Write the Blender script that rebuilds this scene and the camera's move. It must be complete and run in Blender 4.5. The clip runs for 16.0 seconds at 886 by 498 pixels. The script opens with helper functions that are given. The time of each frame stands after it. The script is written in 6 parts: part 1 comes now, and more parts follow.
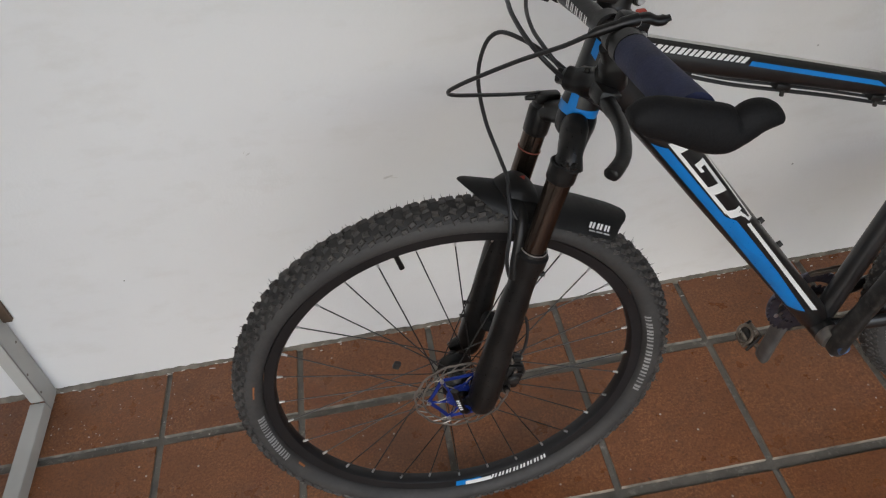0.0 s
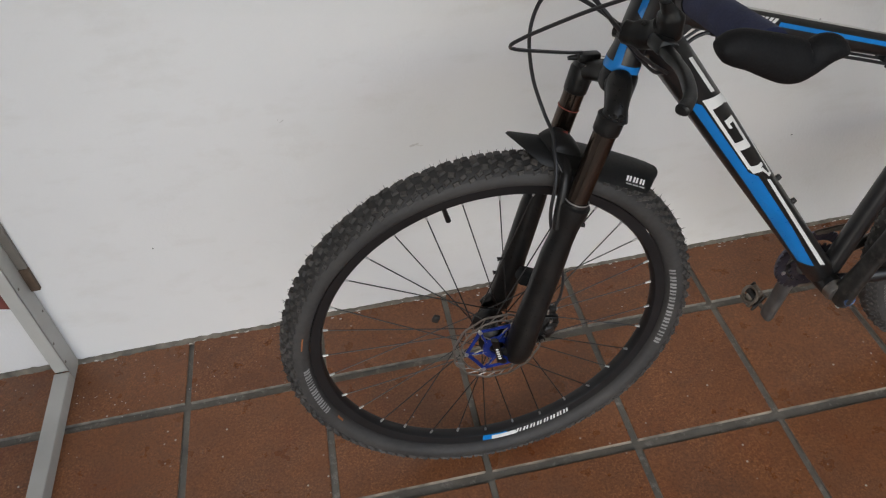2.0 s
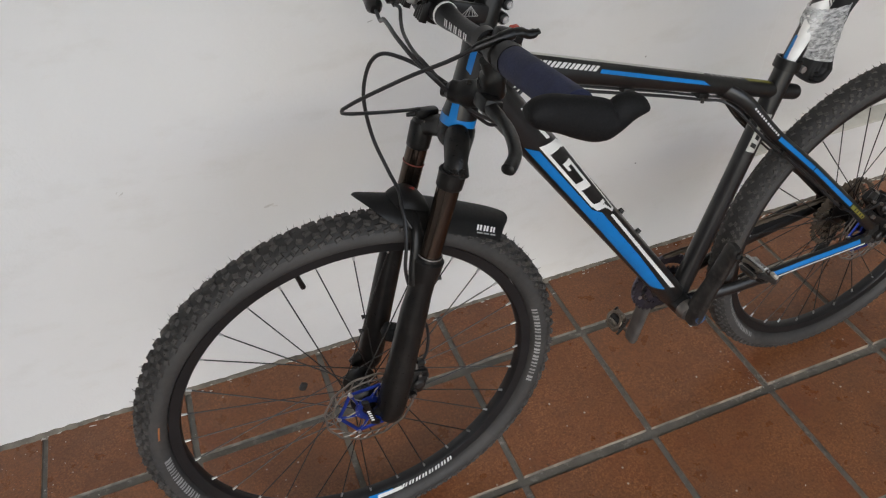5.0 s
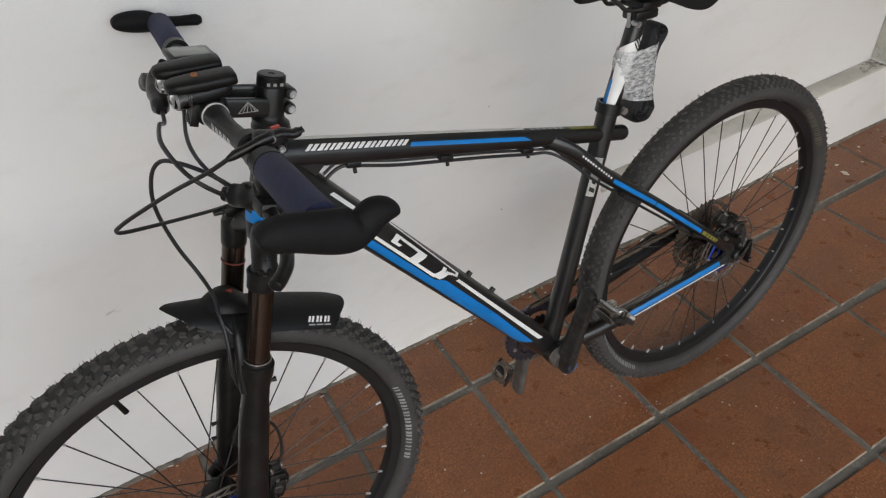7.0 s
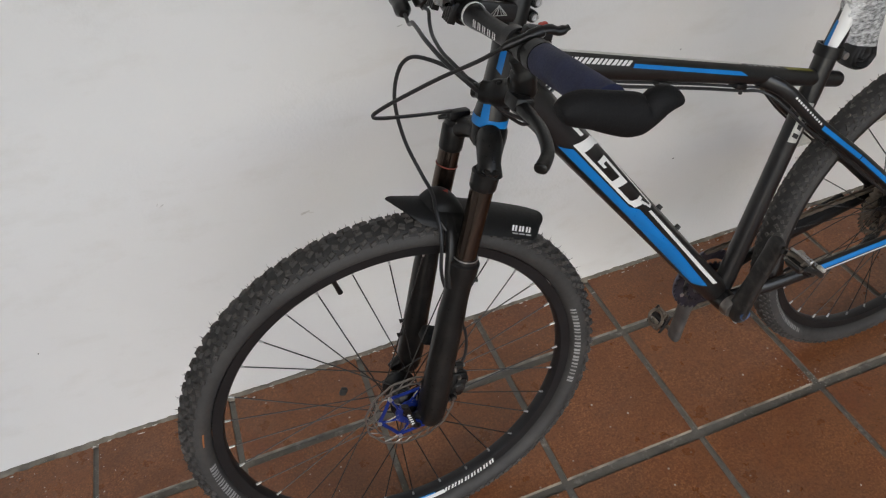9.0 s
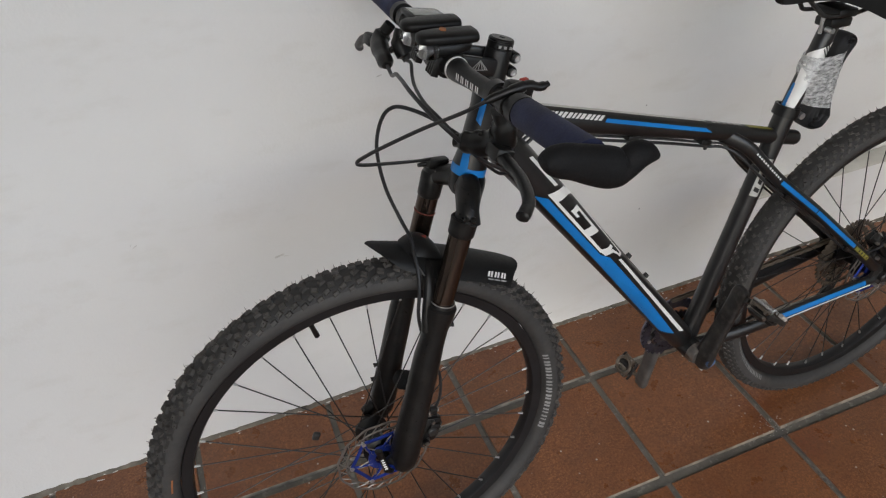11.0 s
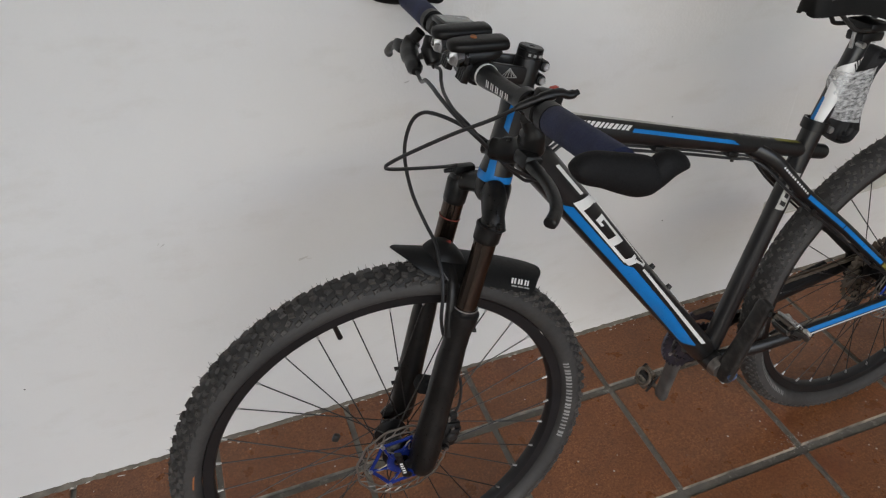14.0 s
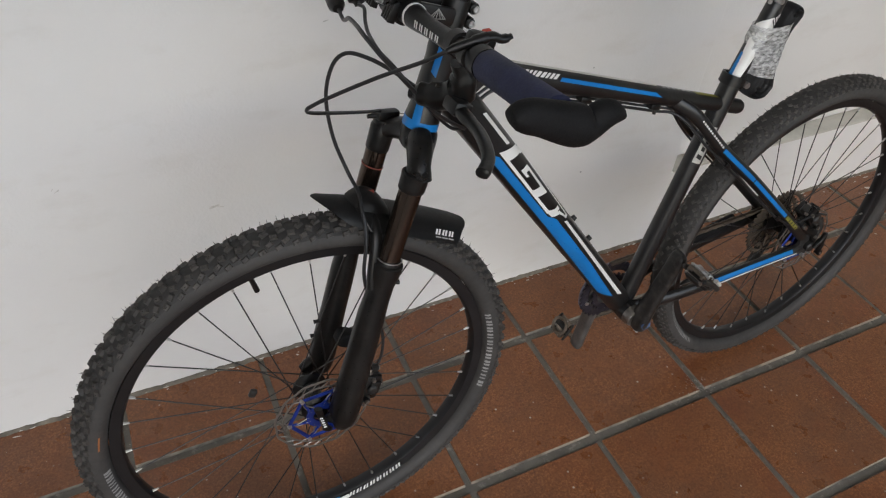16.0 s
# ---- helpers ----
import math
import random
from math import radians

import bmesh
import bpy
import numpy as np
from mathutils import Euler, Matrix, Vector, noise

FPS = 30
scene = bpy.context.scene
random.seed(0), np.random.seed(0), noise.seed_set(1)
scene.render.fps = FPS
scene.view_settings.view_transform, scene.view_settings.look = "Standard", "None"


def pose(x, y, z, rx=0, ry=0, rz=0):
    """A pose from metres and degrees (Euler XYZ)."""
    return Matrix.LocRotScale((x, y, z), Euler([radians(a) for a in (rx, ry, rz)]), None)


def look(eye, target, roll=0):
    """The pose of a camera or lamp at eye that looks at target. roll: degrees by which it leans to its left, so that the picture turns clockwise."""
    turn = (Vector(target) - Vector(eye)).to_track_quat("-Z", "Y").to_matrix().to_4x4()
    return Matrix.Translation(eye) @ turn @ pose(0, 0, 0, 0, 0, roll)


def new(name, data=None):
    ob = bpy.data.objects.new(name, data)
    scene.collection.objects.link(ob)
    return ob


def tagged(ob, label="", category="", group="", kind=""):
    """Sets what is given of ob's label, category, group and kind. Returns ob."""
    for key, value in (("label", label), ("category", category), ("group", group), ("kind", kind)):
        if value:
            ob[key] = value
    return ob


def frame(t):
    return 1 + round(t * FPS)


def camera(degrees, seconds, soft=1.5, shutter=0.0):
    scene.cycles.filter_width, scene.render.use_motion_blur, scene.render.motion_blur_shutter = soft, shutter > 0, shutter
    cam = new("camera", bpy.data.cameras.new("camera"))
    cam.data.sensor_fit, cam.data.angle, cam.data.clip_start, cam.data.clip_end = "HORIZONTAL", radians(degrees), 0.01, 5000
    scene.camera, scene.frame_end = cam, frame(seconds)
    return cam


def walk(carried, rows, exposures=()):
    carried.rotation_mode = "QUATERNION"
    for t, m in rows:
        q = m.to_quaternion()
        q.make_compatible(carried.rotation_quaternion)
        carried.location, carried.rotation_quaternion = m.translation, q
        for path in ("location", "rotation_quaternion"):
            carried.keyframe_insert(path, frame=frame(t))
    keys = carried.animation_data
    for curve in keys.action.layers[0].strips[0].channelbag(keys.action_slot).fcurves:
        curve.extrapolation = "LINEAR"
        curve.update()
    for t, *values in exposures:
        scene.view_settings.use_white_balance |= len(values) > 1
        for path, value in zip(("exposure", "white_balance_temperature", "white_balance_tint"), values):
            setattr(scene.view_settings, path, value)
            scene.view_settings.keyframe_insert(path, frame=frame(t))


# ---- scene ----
# ------------------------------------------------------------ camera and its way
cam = camera(63.5, 16.0, 1.2)
ROWS = [
    (0.0, -0.651, -0.934, 1.373, 45.04, 4.91, -8.96),
    (0.5, -0.747, -0.972, 1.391, 48.11, 1.71, -12.65),
    (1.0, -0.780, -0.997, 1.390, 46.20, 1.41, -12.19),
    (1.5, -0.781, -1.005, 1.374, 43.86, 3.31, -10.74),
    (2.0, -0.777, -0.999, 1.377, 44.56, 3.49, -10.97),
    (2.5, -0.780, -1.001, 1.385, 45.61, 3.23, -11.10),
    (3.0, -0.787, -1.005, 1.390, 45.74, 3.14, -10.96),
    (3.2, -0.783, -0.997, 1.385, 45.64, 3.17, -11.18),
    (5.3, -0.684, -0.976, 1.394, 47.41, 1.98, -23.31),
    (5.5, -0.648, -0.977, 1.410, 49.69, 3.21, -23.88),
    (6.0, -0.599, -0.973, 1.426, 51.14, 4.07, -22.39),
    (6.5, -0.552, -0.969, 1.407, 48.44, 4.14, -27.36),
    (7.0, -0.544, -0.967, 1.406, 49.18, 3.79, -30.37),
    (7.5, -0.520, -0.977, 1.405, 49.28, 3.97, -36.39),
    (8.0, -0.558, -0.981, 1.408, 49.74, 4.00, -32.57),
    (8.5, -0.644, -0.981, 1.409, 49.13, 3.50, -24.26),
    (9.0, -0.715, -0.975, 1.387, 47.14, 4.60, -20.17),
    (9.5, -0.745, -0.960, 1.387, 48.33, 2.76, -18.30),
    (10.0, -0.740, -0.954, 1.390, 49.22, 1.93, -20.63),
    (10.2, -0.732, -0.962, 1.396, 50.21, 2.12, -22.15),
    (12.3, -0.754, -0.988, 1.401, 51.11, 1.82, -21.22),
    (12.5, -0.743, -0.983, 1.396, 51.31, 2.02, -21.48),
    (13.0, -0.745, -0.995, 1.402, 51.97, 1.86, -20.68),
    (13.5, -0.754, -0.988, 1.400, 51.17, 1.76, -19.75),
    (14.0, -0.751, -0.985, 1.401, 51.42, 1.84, -19.85),
    (14.5, -0.752, -0.981, 1.397, 50.52, 1.68, -19.66),
    (15.0, -0.755, -0.976, 1.395, 49.75, 1.57, -19.69),
    (15.5, -0.752, -0.963, 1.386, 49.73, 0.95, -22.69),
    (16.0, -0.757, -0.956, 1.382, 47.43, -2.96, -24.93),
]
walk(cam, [(t, pose(x, y, z, a, b, c)) for t, x, y, z, a, b, c in ROWS], [(0.0, 0.46, 6330, 8), (3.0, 0.46, 6330, 8), (5.5, 0.59, 6330, 8), (6.0, 0.50, 6330, 8), (6.5, 0.43, 6330, 8), (7.0, 0.59, 6330, 8), (7.5, 0.75, 6330, 8), (8.0, 0.80, 6330, 8), (8.5, 0.71, 6330, 8), (9.0, 0.54, 6330, 8), (10.0, 0.46, 6330, 8), (12.5, 0.41, 6330, 8), (14.5, 0.38, 6330, 8), (15.5, 0.45, 6330, 8), (16.0, 0.49, 6330, 8)])

# ------------------------------------------------------------ world, sun, exposure
world = bpy.data.worlds.new("sky")
scene.world = world
world.use_nodes = True
wn = world.node_tree.nodes
sky = wn.new("ShaderNodeTexSky")
sky.sky_type = "NISHITA"
sky.sun_disc = False
sky.sun_elevation = radians(38)
sky.sun_rotation = radians(200)
sky.air_density, sky.dust_density = 1.0, 1.5
wn["Background"].inputs[1].default_value = 0.15
world.node_tree.links.new(sky.outputs[0], wn["Background"].inputs[0])

sun = new("sun", bpy.data.lights.new("sun", "SUN"))
sun.data.energy = 1.5
sun.data.angle = radians(110)
sun.data.color = (1.0, 0.98, 0.96)
sun.matrix_world = look((-0.2, -5.0, 3.0), (0, 0, 0))

# ------------------------------------------------------------ material kit
def material(name):
    m = bpy.data.materials.new(name)
    m.use_nodes = True
    return m, m.node_tree.nodes, m.node_tree.links, m.node_tree.nodes["Principled BSDF"]


def coords(n, l, scale=(1, 1, 1)):
    tc = n.new("ShaderNodeTexCoord")
    mp = n.new("ShaderNodeMapping")
    mp.inputs["Scale"].default_value = scale
    l.new(tc.outputs["Object"], mp.inputs[0])
    return mp.outputs[0]


def noise_tex(n, l, vec, scale, detail=4, rough=0.55):
    t = n.new("ShaderNodeTexNoise")
    t.inputs["Scale"].default_value = scale
    t.inputs["Detail"].default_value = detail
    t.inputs["Roughness"].default_value = rough
    l.new(vec, t.inputs["Vector"])
    return t.outputs[0]


def ramp(n, l, fac, stops):
    r = n.new("ShaderNodeValToRGB")
    while len(r.color_ramp.elements) < len(stops):
        r.color_ramp.elements.new(0.5)
    for e, (p, c) in zip(r.color_ramp.elements, stops):
        e.position = p
        e.color = (*c, 1) if len(c) == 3 else (c[0], c[0], c[0], 1)
    l.new(fac, r.inputs[0])
    return r.outputs[0]


def mix(n, l, fac, a, b, mode="MIX"):
    m = n.new("ShaderNodeMix")
    m.data_type, m.blend_type = "RGBA", mode
    for sock, v in ((m.inputs[0], fac), (m.inputs[6], a), (m.inputs[7], b)):
        if isinstance(v, (int, float)):
            sock.default_value = v
        elif isinstance(v, tuple):
            sock.default_value = (*v, 1)
        else:
            l.new(v, sock)
    return m.outputs[2]


def bump(n, l, bsdf, height, strength, distance):
    b = n.new("ShaderNodeBump")
    b.inputs["Strength"].default_value = strength
    b.inputs["Distance"].default_value = distance
    l.new(height, b.inputs["Height"])
    l.new(b.outputs[0], bsdf.inputs["Normal"])
    return b


def simple(name, color, rough=0.5, metal=0.0, var=0.25, scale=40.0, relief=0.0, coat=0.0, dust=0.0):
    """A paint, plastic, rubber or metal with grain, blotches and optional pale dust."""
    m, n, l, b = material(name)
    v = coords(n, l)
    fine = noise_tex(n, l, v, scale * 8, 3)
    big = noise_tex(n, l, v, scale * 0.5, 4)
    dark = tuple(c * (1 - var) for c in color)
    light = tuple(min(1, c * (1 + var)) for c in color)
    col = mix(n, l, ramp(n, l, big, [(0.3, (0,)), (0.7, (1,))]), dark, light)
    if dust:
        f = ramp(n, l, noise_tex(n, l, v, scale * 1.3, 6, 0.65), [(0.48, (0,)), (0.75, (dust,))])
        col = mix(n, l, f, col, (0.16, 0.14, 0.12))
    l.new(col, b.inputs["Base Color"])
    l.new(ramp(n, l, fine, [(0.2, (max(0.02, rough - 0.1),)), (0.8, (min(1, rough + 0.12),))]), b.inputs["Roughness"])
    b.inputs["Metallic"].default_value = metal
    b.inputs["Coat Weight"].default_value = coat
    b.inputs["Coat Roughness"].default_value = 0.12
    if relief:
        bump(n, l, b, fine, 0.35, relief)
    return m


# ------------------------------------------------------------ materials
def wall_material():
    m, n, l, b = material("white_plaster")
    v = coords(n, l)
    big = noise_tex(n, l, v, 1.3, 5, 0.6)
    mid = noise_tex(n, l, v, 9, 5, 0.6)
    fine = noise_tex(n, l, v, 160, 3)
    col = mix(n, l, ramp(n, l, big, [(0.35, (0,)), (0.7, (1,))]), (0.80, 0.797, 0.785), (0.76, 0.752, 0.738))
    scuff = ramp(n, l, noise_tex(n, l, coords(n, l, (3, 3, 7)), 2.2, 6, 0.65), [(0.54, (0,)), (0.74, (0.4,))])
    col = mix(n, l, scuff, col, (0.67, 0.65, 0.61))
    fleck = n.new("ShaderNodeTexVoronoi")
    fleck.inputs["Scale"].default_value = 5.5
    l.new(v, fleck.inputs["Vector"])
    dot = ramp(n, l, fleck.outputs["Distance"], [(0.008, (0.8,)), (0.016, (0,))])
    col = mix(n, l, dot, col, (0.22, 0.2, 0.19))
    l.new(col, b.inputs["Base Color"])
    b.inputs["Roughness"].default_value = 0.62
    h = mix(n, l, 0.25, mid, fine)
    bump(n, l, b, h, 0.35, 0.006)
    return m


def tile_material():
    m, n, l, b = material("terracotta_tile")
    v = coords(n, l)
    oi = n.new("ShaderNodeObjectInfo")
    add = n.new("ShaderNodeVectorMath")
    add.operation = "MULTIPLY_ADD"
    add.inputs[1].default_value = (1, 1, 1)
    comb = n.new("ShaderNodeCombineXYZ")
    mul = n.new("ShaderNodeMath")
    mul.operation = "MULTIPLY"
    mul.inputs[1].default_value = 37.0
    l.new(oi.outputs["Random"], mul.inputs[0])
    for k in range(3):
        l.new(mul.outputs[0], comb.inputs[k])
    l.new(v, add.inputs[0])
    l.new(comb.outputs[0], add.inputs[2])
    p = add.outputs[0]
    base = mix(n, l, oi.outputs["Random"], (0.138, 0.053, 0.023), (0.195, 0.077, 0.032))
    blotch = ramp(n, l, noise_tex(n, l, p, 9, 6, 0.68), [(0.36, (0,)), (0.66, (1,))])
    col = mix(n, l, blotch, base, (0.215, 0.084, 0.034))
    dirt = ramp(n, l, noise_tex(n, l, p, 4.0, 6, 0.7), [(0.48, (0,)), (0.70, (0.7,))])
    col = mix(n, l, dirt, col, (0.130, 0.066, 0.040))
    red = ramp(n, l, noise_tex(n, l, p, 6.5, 4, 0.6), [(0.54, (0,)), (0.70, (0.55,))])
    col = mix(n, l, red, col, (0.175, 0.050, 0.020))
    grain = ramp(n, l, noise_tex(n, l, p, 165, 4, 0.75), [(0.44, (0,)), (0.62, (0.50,))])
    col = mix(n, l, grain, col, (0.070, 0.026, 0.014))
    where = ramp(n, l, noise_tex(n, l, p, 10, 5, 0.65), [(0.38, (0.25,)), (0.60, (1,))])
    orange = mix(n, l, 1.0, ramp(n, l, noise_tex(n, l, p, 210, 4, 0.75), [(0.48, (0,)), (0.64, (0.58,))]), where, "MULTIPLY")
    col = mix(n, l, orange, col, (0.41, 0.178, 0.070))
    spots = ramp(n, l, noise_tex(n, l, p, 26, 6, 0.75), [(0.66, (0,)), (0.74, (0.6,))])
    col = mix(n, l, spots, col, (0.05, 0.028, 0.02))
    chalk = ramp(n, l, noise_tex(n, l, p, 40, 6, 0.8), [(0.65, (0,)), (0.75, (0.5,))])
    col = mix(n, l, chalk, col, (0.34, 0.27, 0.21))
    vo = n.new("ShaderNodeTexVoronoi")
    vo.inputs["Scale"].default_value = 34
    l.new(p, vo.inputs["Vector"])
    near = ramp(n, l, vo.outputs["Distance"], [(0.05, (1,)), (0.10, (0,))])
    sel = ramp(n, l, noise_tex(n, l, p, 6, 3), [(0.50, (0,)), (0.60, (1,))])
    speck = mix(n, l, 1.0, near, sel, "MULTIPLY")
    col = mix(n, l, speck, col, (0.5, 0.47, 0.42))
    l.new(col, b.inputs["Base Color"])
    l.new(ramp(n, l, noise_tex(n, l, p, 22, 5), [(0.3, (0.24,)), (0.7, (0.44,))]), b.inputs["Roughness"])
    b.inputs["Specular IOR Level"].default_value = 0.4
    bump(n, l, b, noise_tex(n, l, p, 130, 6, 0.7), 0.4, 0.0025)
    return m


def grout_material():
    m, n, l, b = material("cement_grout")
    v = coords(n, l)
    col = mix(n, l, ramp(n, l, noise_tex(n, l, v, 14, 6, 0.65), [(0.35, (0,)), (0.7, (1,))]), (0.112, 0.104, 0.089), (0.185, 0.173, 0.148))
    pale = ramp(n, l, noise_tex(n, l, v, 45, 6, 0.75), [(0.55, (0,)), (0.70, (0.6,))])
    col = mix(n, l, pale, col, (0.42, 0.4, 0.36))
    l.new(col, b.inputs["Base Color"])
    b.inputs["Roughness"].default_value = 0.75
    bump(n, l, b, noise_tex(n, l, v, 180, 4), 0.4, 0.002)
    return m


def stained_material():
    """Old damp-stained plaster: cream and grey-green blotches with dark mould near some patches."""
    m, n, l, b = material("stained_plaster")
    v = coords(n, l)
    f = ramp(n, l, noise_tex(n, l, v, 3.2, 6, 0.65), [(0.35, (0,)), (0.62, (1,))])
    col = mix(n, l, f, (0.66, 0.645, 0.585), (0.53, 0.515, 0.435))
    f = ramp(n, l, noise_tex(n, l, v, 11, 6, 0.75), [(0.58, (0,)), (0.72, (0.7,))])
    col = mix(n, l, f, col, (0.34, 0.32, 0.26))
    f = ramp(n, l, noise_tex(n, l, v, 55, 5, 0.75), [(0.64, (0,)), (0.74, (0.6,))])
    col = mix(n, l, f, col, (0.20, 0.18, 0.15))
    l.new(col, b.inputs["Base Color"])
    b.inputs["Roughness"].default_value = 0.75
    bump(n, l, b, noise_tex(n, l, v, 60, 6, 0.65), 0.4, 0.006)
    return m


WALL = wall_material()
STAINED = stained_material()
TILE = tile_material()
GROUT = grout_material()
CEMENT = simple("grey_cement_edge", (0.155, 0.138, 0.112), 0.85, 0, 0.6, 50, 0.002, 0, 0.6)
# paler tone for tile edges facing the open side: caught light painted in
LIP = simple("lit_tile_lip", (0.215, 0.178, 0.135), 0.8, 0, 0.75, 34, 0.001, 0, 0.6)
SMEAR = simple("pale_cement_smear", (0.19, 0.17, 0.14), 0.8, 0, 0.45, 70, 0.001)
PAINT = simple("dried_white_paint", (0.62, 0.60, 0.56), 0.6, 0, 0.15, 60)
NICK = simple("scuffed_plaster", (0.66, 0.645, 0.62), 0.8, 0, 0.2, 60, 0.001)
LEDGE = simple("grey_ledge", (0.56, 0.55, 0.50), 0.8, 0, 0.16, 14, 0.002, 0, 0.22)
BLACK = simple("black_frame_paint", (0.007, 0.007, 0.0075), 0.36, 0, 0.3, 30, 0, 0.2, 0.05)
DUSTY = simple("dusty_black_alloy", (0.016, 0.0155, 0.015), 0.45, 0.2, 0.35, 40, 0.0003, 0, 0.22)
BLUE = simple("bright_blue_paint", (0.003, 0.165, 0.49), 0.34, 0, 0.12, 25, 0, 0.25)
WHITE = simple("white_decal", (0.74, 0.74, 0.72), 0.4, 0, 0.08, 40)
YELLOW = simple("olive_yellow_decal", (0.20, 0.185, 0.035), 0.4, 0, 0.3, 40)
GREYDEC = simple("grey_sidewall_print", (0.36, 0.36, 0.35), 0.7, 0, 0.2, 60)
ORANGE = simple("orange_print", (0.30, 0.11, 0.035), 0.6, 0, 0.3, 60)
TYRE = simple("dusty_tyre_rubber", (0.036, 0.0345, 0.0335), 0.66, 0, 0.22, 14, 0.0004, 0, 0.12)
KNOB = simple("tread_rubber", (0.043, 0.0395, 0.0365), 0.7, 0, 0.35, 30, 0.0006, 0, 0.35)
# same rubber as the tyre, with the shade between tread blocks put in its colour
GROOVE = simple("shaded_groove_rubber", (0.021, 0.020, 0.019), 0.7, 0, 0.2, 40, 0.0003)
RIMB = simple("black_rim", (0.014, 0.014, 0.015), 0.38, 0.3, 0.25, 40)
SPOKE = simple("black_spoke", (0.014, 0.013, 0.013), 0.35, 0.2, 0.2, 60)
SILVER = simple("bare_alloy", (0.55, 0.55, 0.55), 0.32, 0.9, 0.2, 60)
STEEL = simple("worn_rotor_steel", (0.24, 0.22, 0.20), 0.4, 0.85, 0.3, 60)
HUB = simple("blue_anodised_alloy", (0.012, 0.032, 0.23), 0.36, 0.5, 0.3, 60)
CAPB = simple("dusty_blue_cap", (0.05, 0.10, 0.22), 0.4, 0.2, 0.5, 80, 0, 0, 0.6)
FORK = simple("satin_black_fork", (0.0075, 0.0073, 0.0072), 0.33, 0, 0.35, 30, 0, 0.05, 0.06)
STANCH = simple("bronze_stanchion", (0.080, 0.059, 0.046), 0.10, 0.9, 0.15, 20)
PLASTIC = simple("matt_black_plastic", (0.0048, 0.0047, 0.0047), 0.36, 0, 0.25, 40, 0.0002, 0, 0.03)
PLASTIC.node_tree.nodes["Principled BSDF"].inputs["Specular IOR Level"].default_value = 0.38
FOAM = simple("black_grip_rubber", (0.0055, 0.0055, 0.006), 0.7, 0, 0.2, 60, 0.0006)
FOAM.node_tree.nodes["Principled BSDF"].inputs["Specular IOR Level"].default_value = 0.22
FORK.node_tree.nodes["Principled BSDF"].inputs["Specular IOR Level"].default_value = 0.25
NAVY = simple("navy_foam_grip", (0.012, 0.017, 0.055), 0.72, 0, 0.3, 60, 0.0006)
CABLE = simple("black_cable_sheath", (0.013, 0.013, 0.014), 0.42, 0, 0.2, 50)
RED = simple("red_plastic", (0.45, 0.05, 0.03), 0.4, 0, 0.1, 50)
LEATHER = simple("black_saddle_cover", (0.006, 0.0056, 0.0052), 0.55, 0, 0.25, 60, 0.0006)
RACK = simple("grey_painted_metal", (0.45, 0.445, 0.415), 0.42, 0, 0.15, 10, 0.0004)
RACKDARK = simple("dull_brown_grey_metal", (0.2, 0.18, 0.155), 0.5, 0.2, 0.3, 14)
GREASE = simple("oily_dark_steel", (0.15, 0.125, 0.10), 0.45, 0.6, 0.4, 50, 0.0003)
CASS = simple("dusty_brown_sprocket_steel", (0.12, 0.098, 0.075), 0.5, 0.35, 0.4, 50, 0.0003)
OLIVE = simple("faded_olive_print", (0.080, 0.075, 0.055), 0.7, 0, 0.4, 60)
SIDE = simple("grey_sidewall_lettering", (0.25, 0.25, 0.245), 0.7, 0, 0.25, 60)
PRINT = simple("faint_sidewall_print", (0.20, 0.20, 0.195), 0.7, 0, 0.25, 60)
# worn crank alloy in a paler copy, with the far arm's light in its colour
GREYARM = simple("worn_lit_crank_alloy", (0.10, 0.098, 0.095), 0.42, 0.4, 0.4, 50, 0.0003, 0, 0.4)
WORN = simple("worn_grey_crank_alloy", (0.028, 0.027, 0.026), 0.4, 0.4, 0.5, 50, 0.0003, 0, 0.4)


def glass_material(name, tint, rough):
    m, n, l, b = material(name)
    b.inputs["Base Color"].default_value = (*tint, 1)
    b.inputs["Transmission Weight"].default_value = 1.0
    b.inputs["IOR"].default_value = 1.45
    l.new(ramp(n, l, noise_tex(n, l, coords(n, l), 60), [(0.3, (rough,)), (0.7, (rough + 0.08,))]), b.inputs["Roughness"])
    return m


LENS = glass_material("clear_lens", (0.9, 0.9, 0.9), 0.05)


def film_material():
    m, n, l, b = material("crumpled_clear_film")
    v = coords(n, l, (1, 1, 2.6))
    w = noise_tex(n, l, v, 85, 6, 0.72)
    b.inputs["Base Color"].default_value = (0.86, 0.87, 0.87, 1)
    b.inputs["Roughness"].default_value = 0.14
    b.inputs["IOR"].default_value = 1.5
    l.new(ramp(n, l, w, [(0.36, (0.26,)), (0.48, (0.48,)), (0.58, (0.86,))]), b.inputs["Alpha"])
    bump(n, l, b, noise_tex(n, l, v, 95, 5, 0.75), 1.0, 0.006)
    return m


FILM = film_material()
TUBER = simple("dusty_inner_tube_rubber", (0.017, 0.017, 0.018), 0.55, 0, 0.25, 60, 0.0004)
LEATHER.node_tree.nodes["Principled BSDF"].inputs["Specular IOR Level"].default_value = 0.15

# ------------------------------------------------------------ mesh kit
def finish(name, bm, mat, smooth=True):
    bmesh.ops.recalc_face_normals(bm, faces=bm.faces)
    me = bpy.data.meshes.new(name)
    bm.to_mesh(me)
    bm.free()
    me.materials.append(mat)
    if smooth:
        me.shade_smooth()
        me.set_sharp_from_angle(angle=radians(38))
    return me


def part(name, bm, mat, parent, label="", smooth=True):
    """Links a bmesh as one mesh object under a thing or a part, in that parent's own axes."""
    ob = new(name, finish(name, bm, mat, smooth))
    ob.parent = parent
    return tagged(ob, label) if label else ob


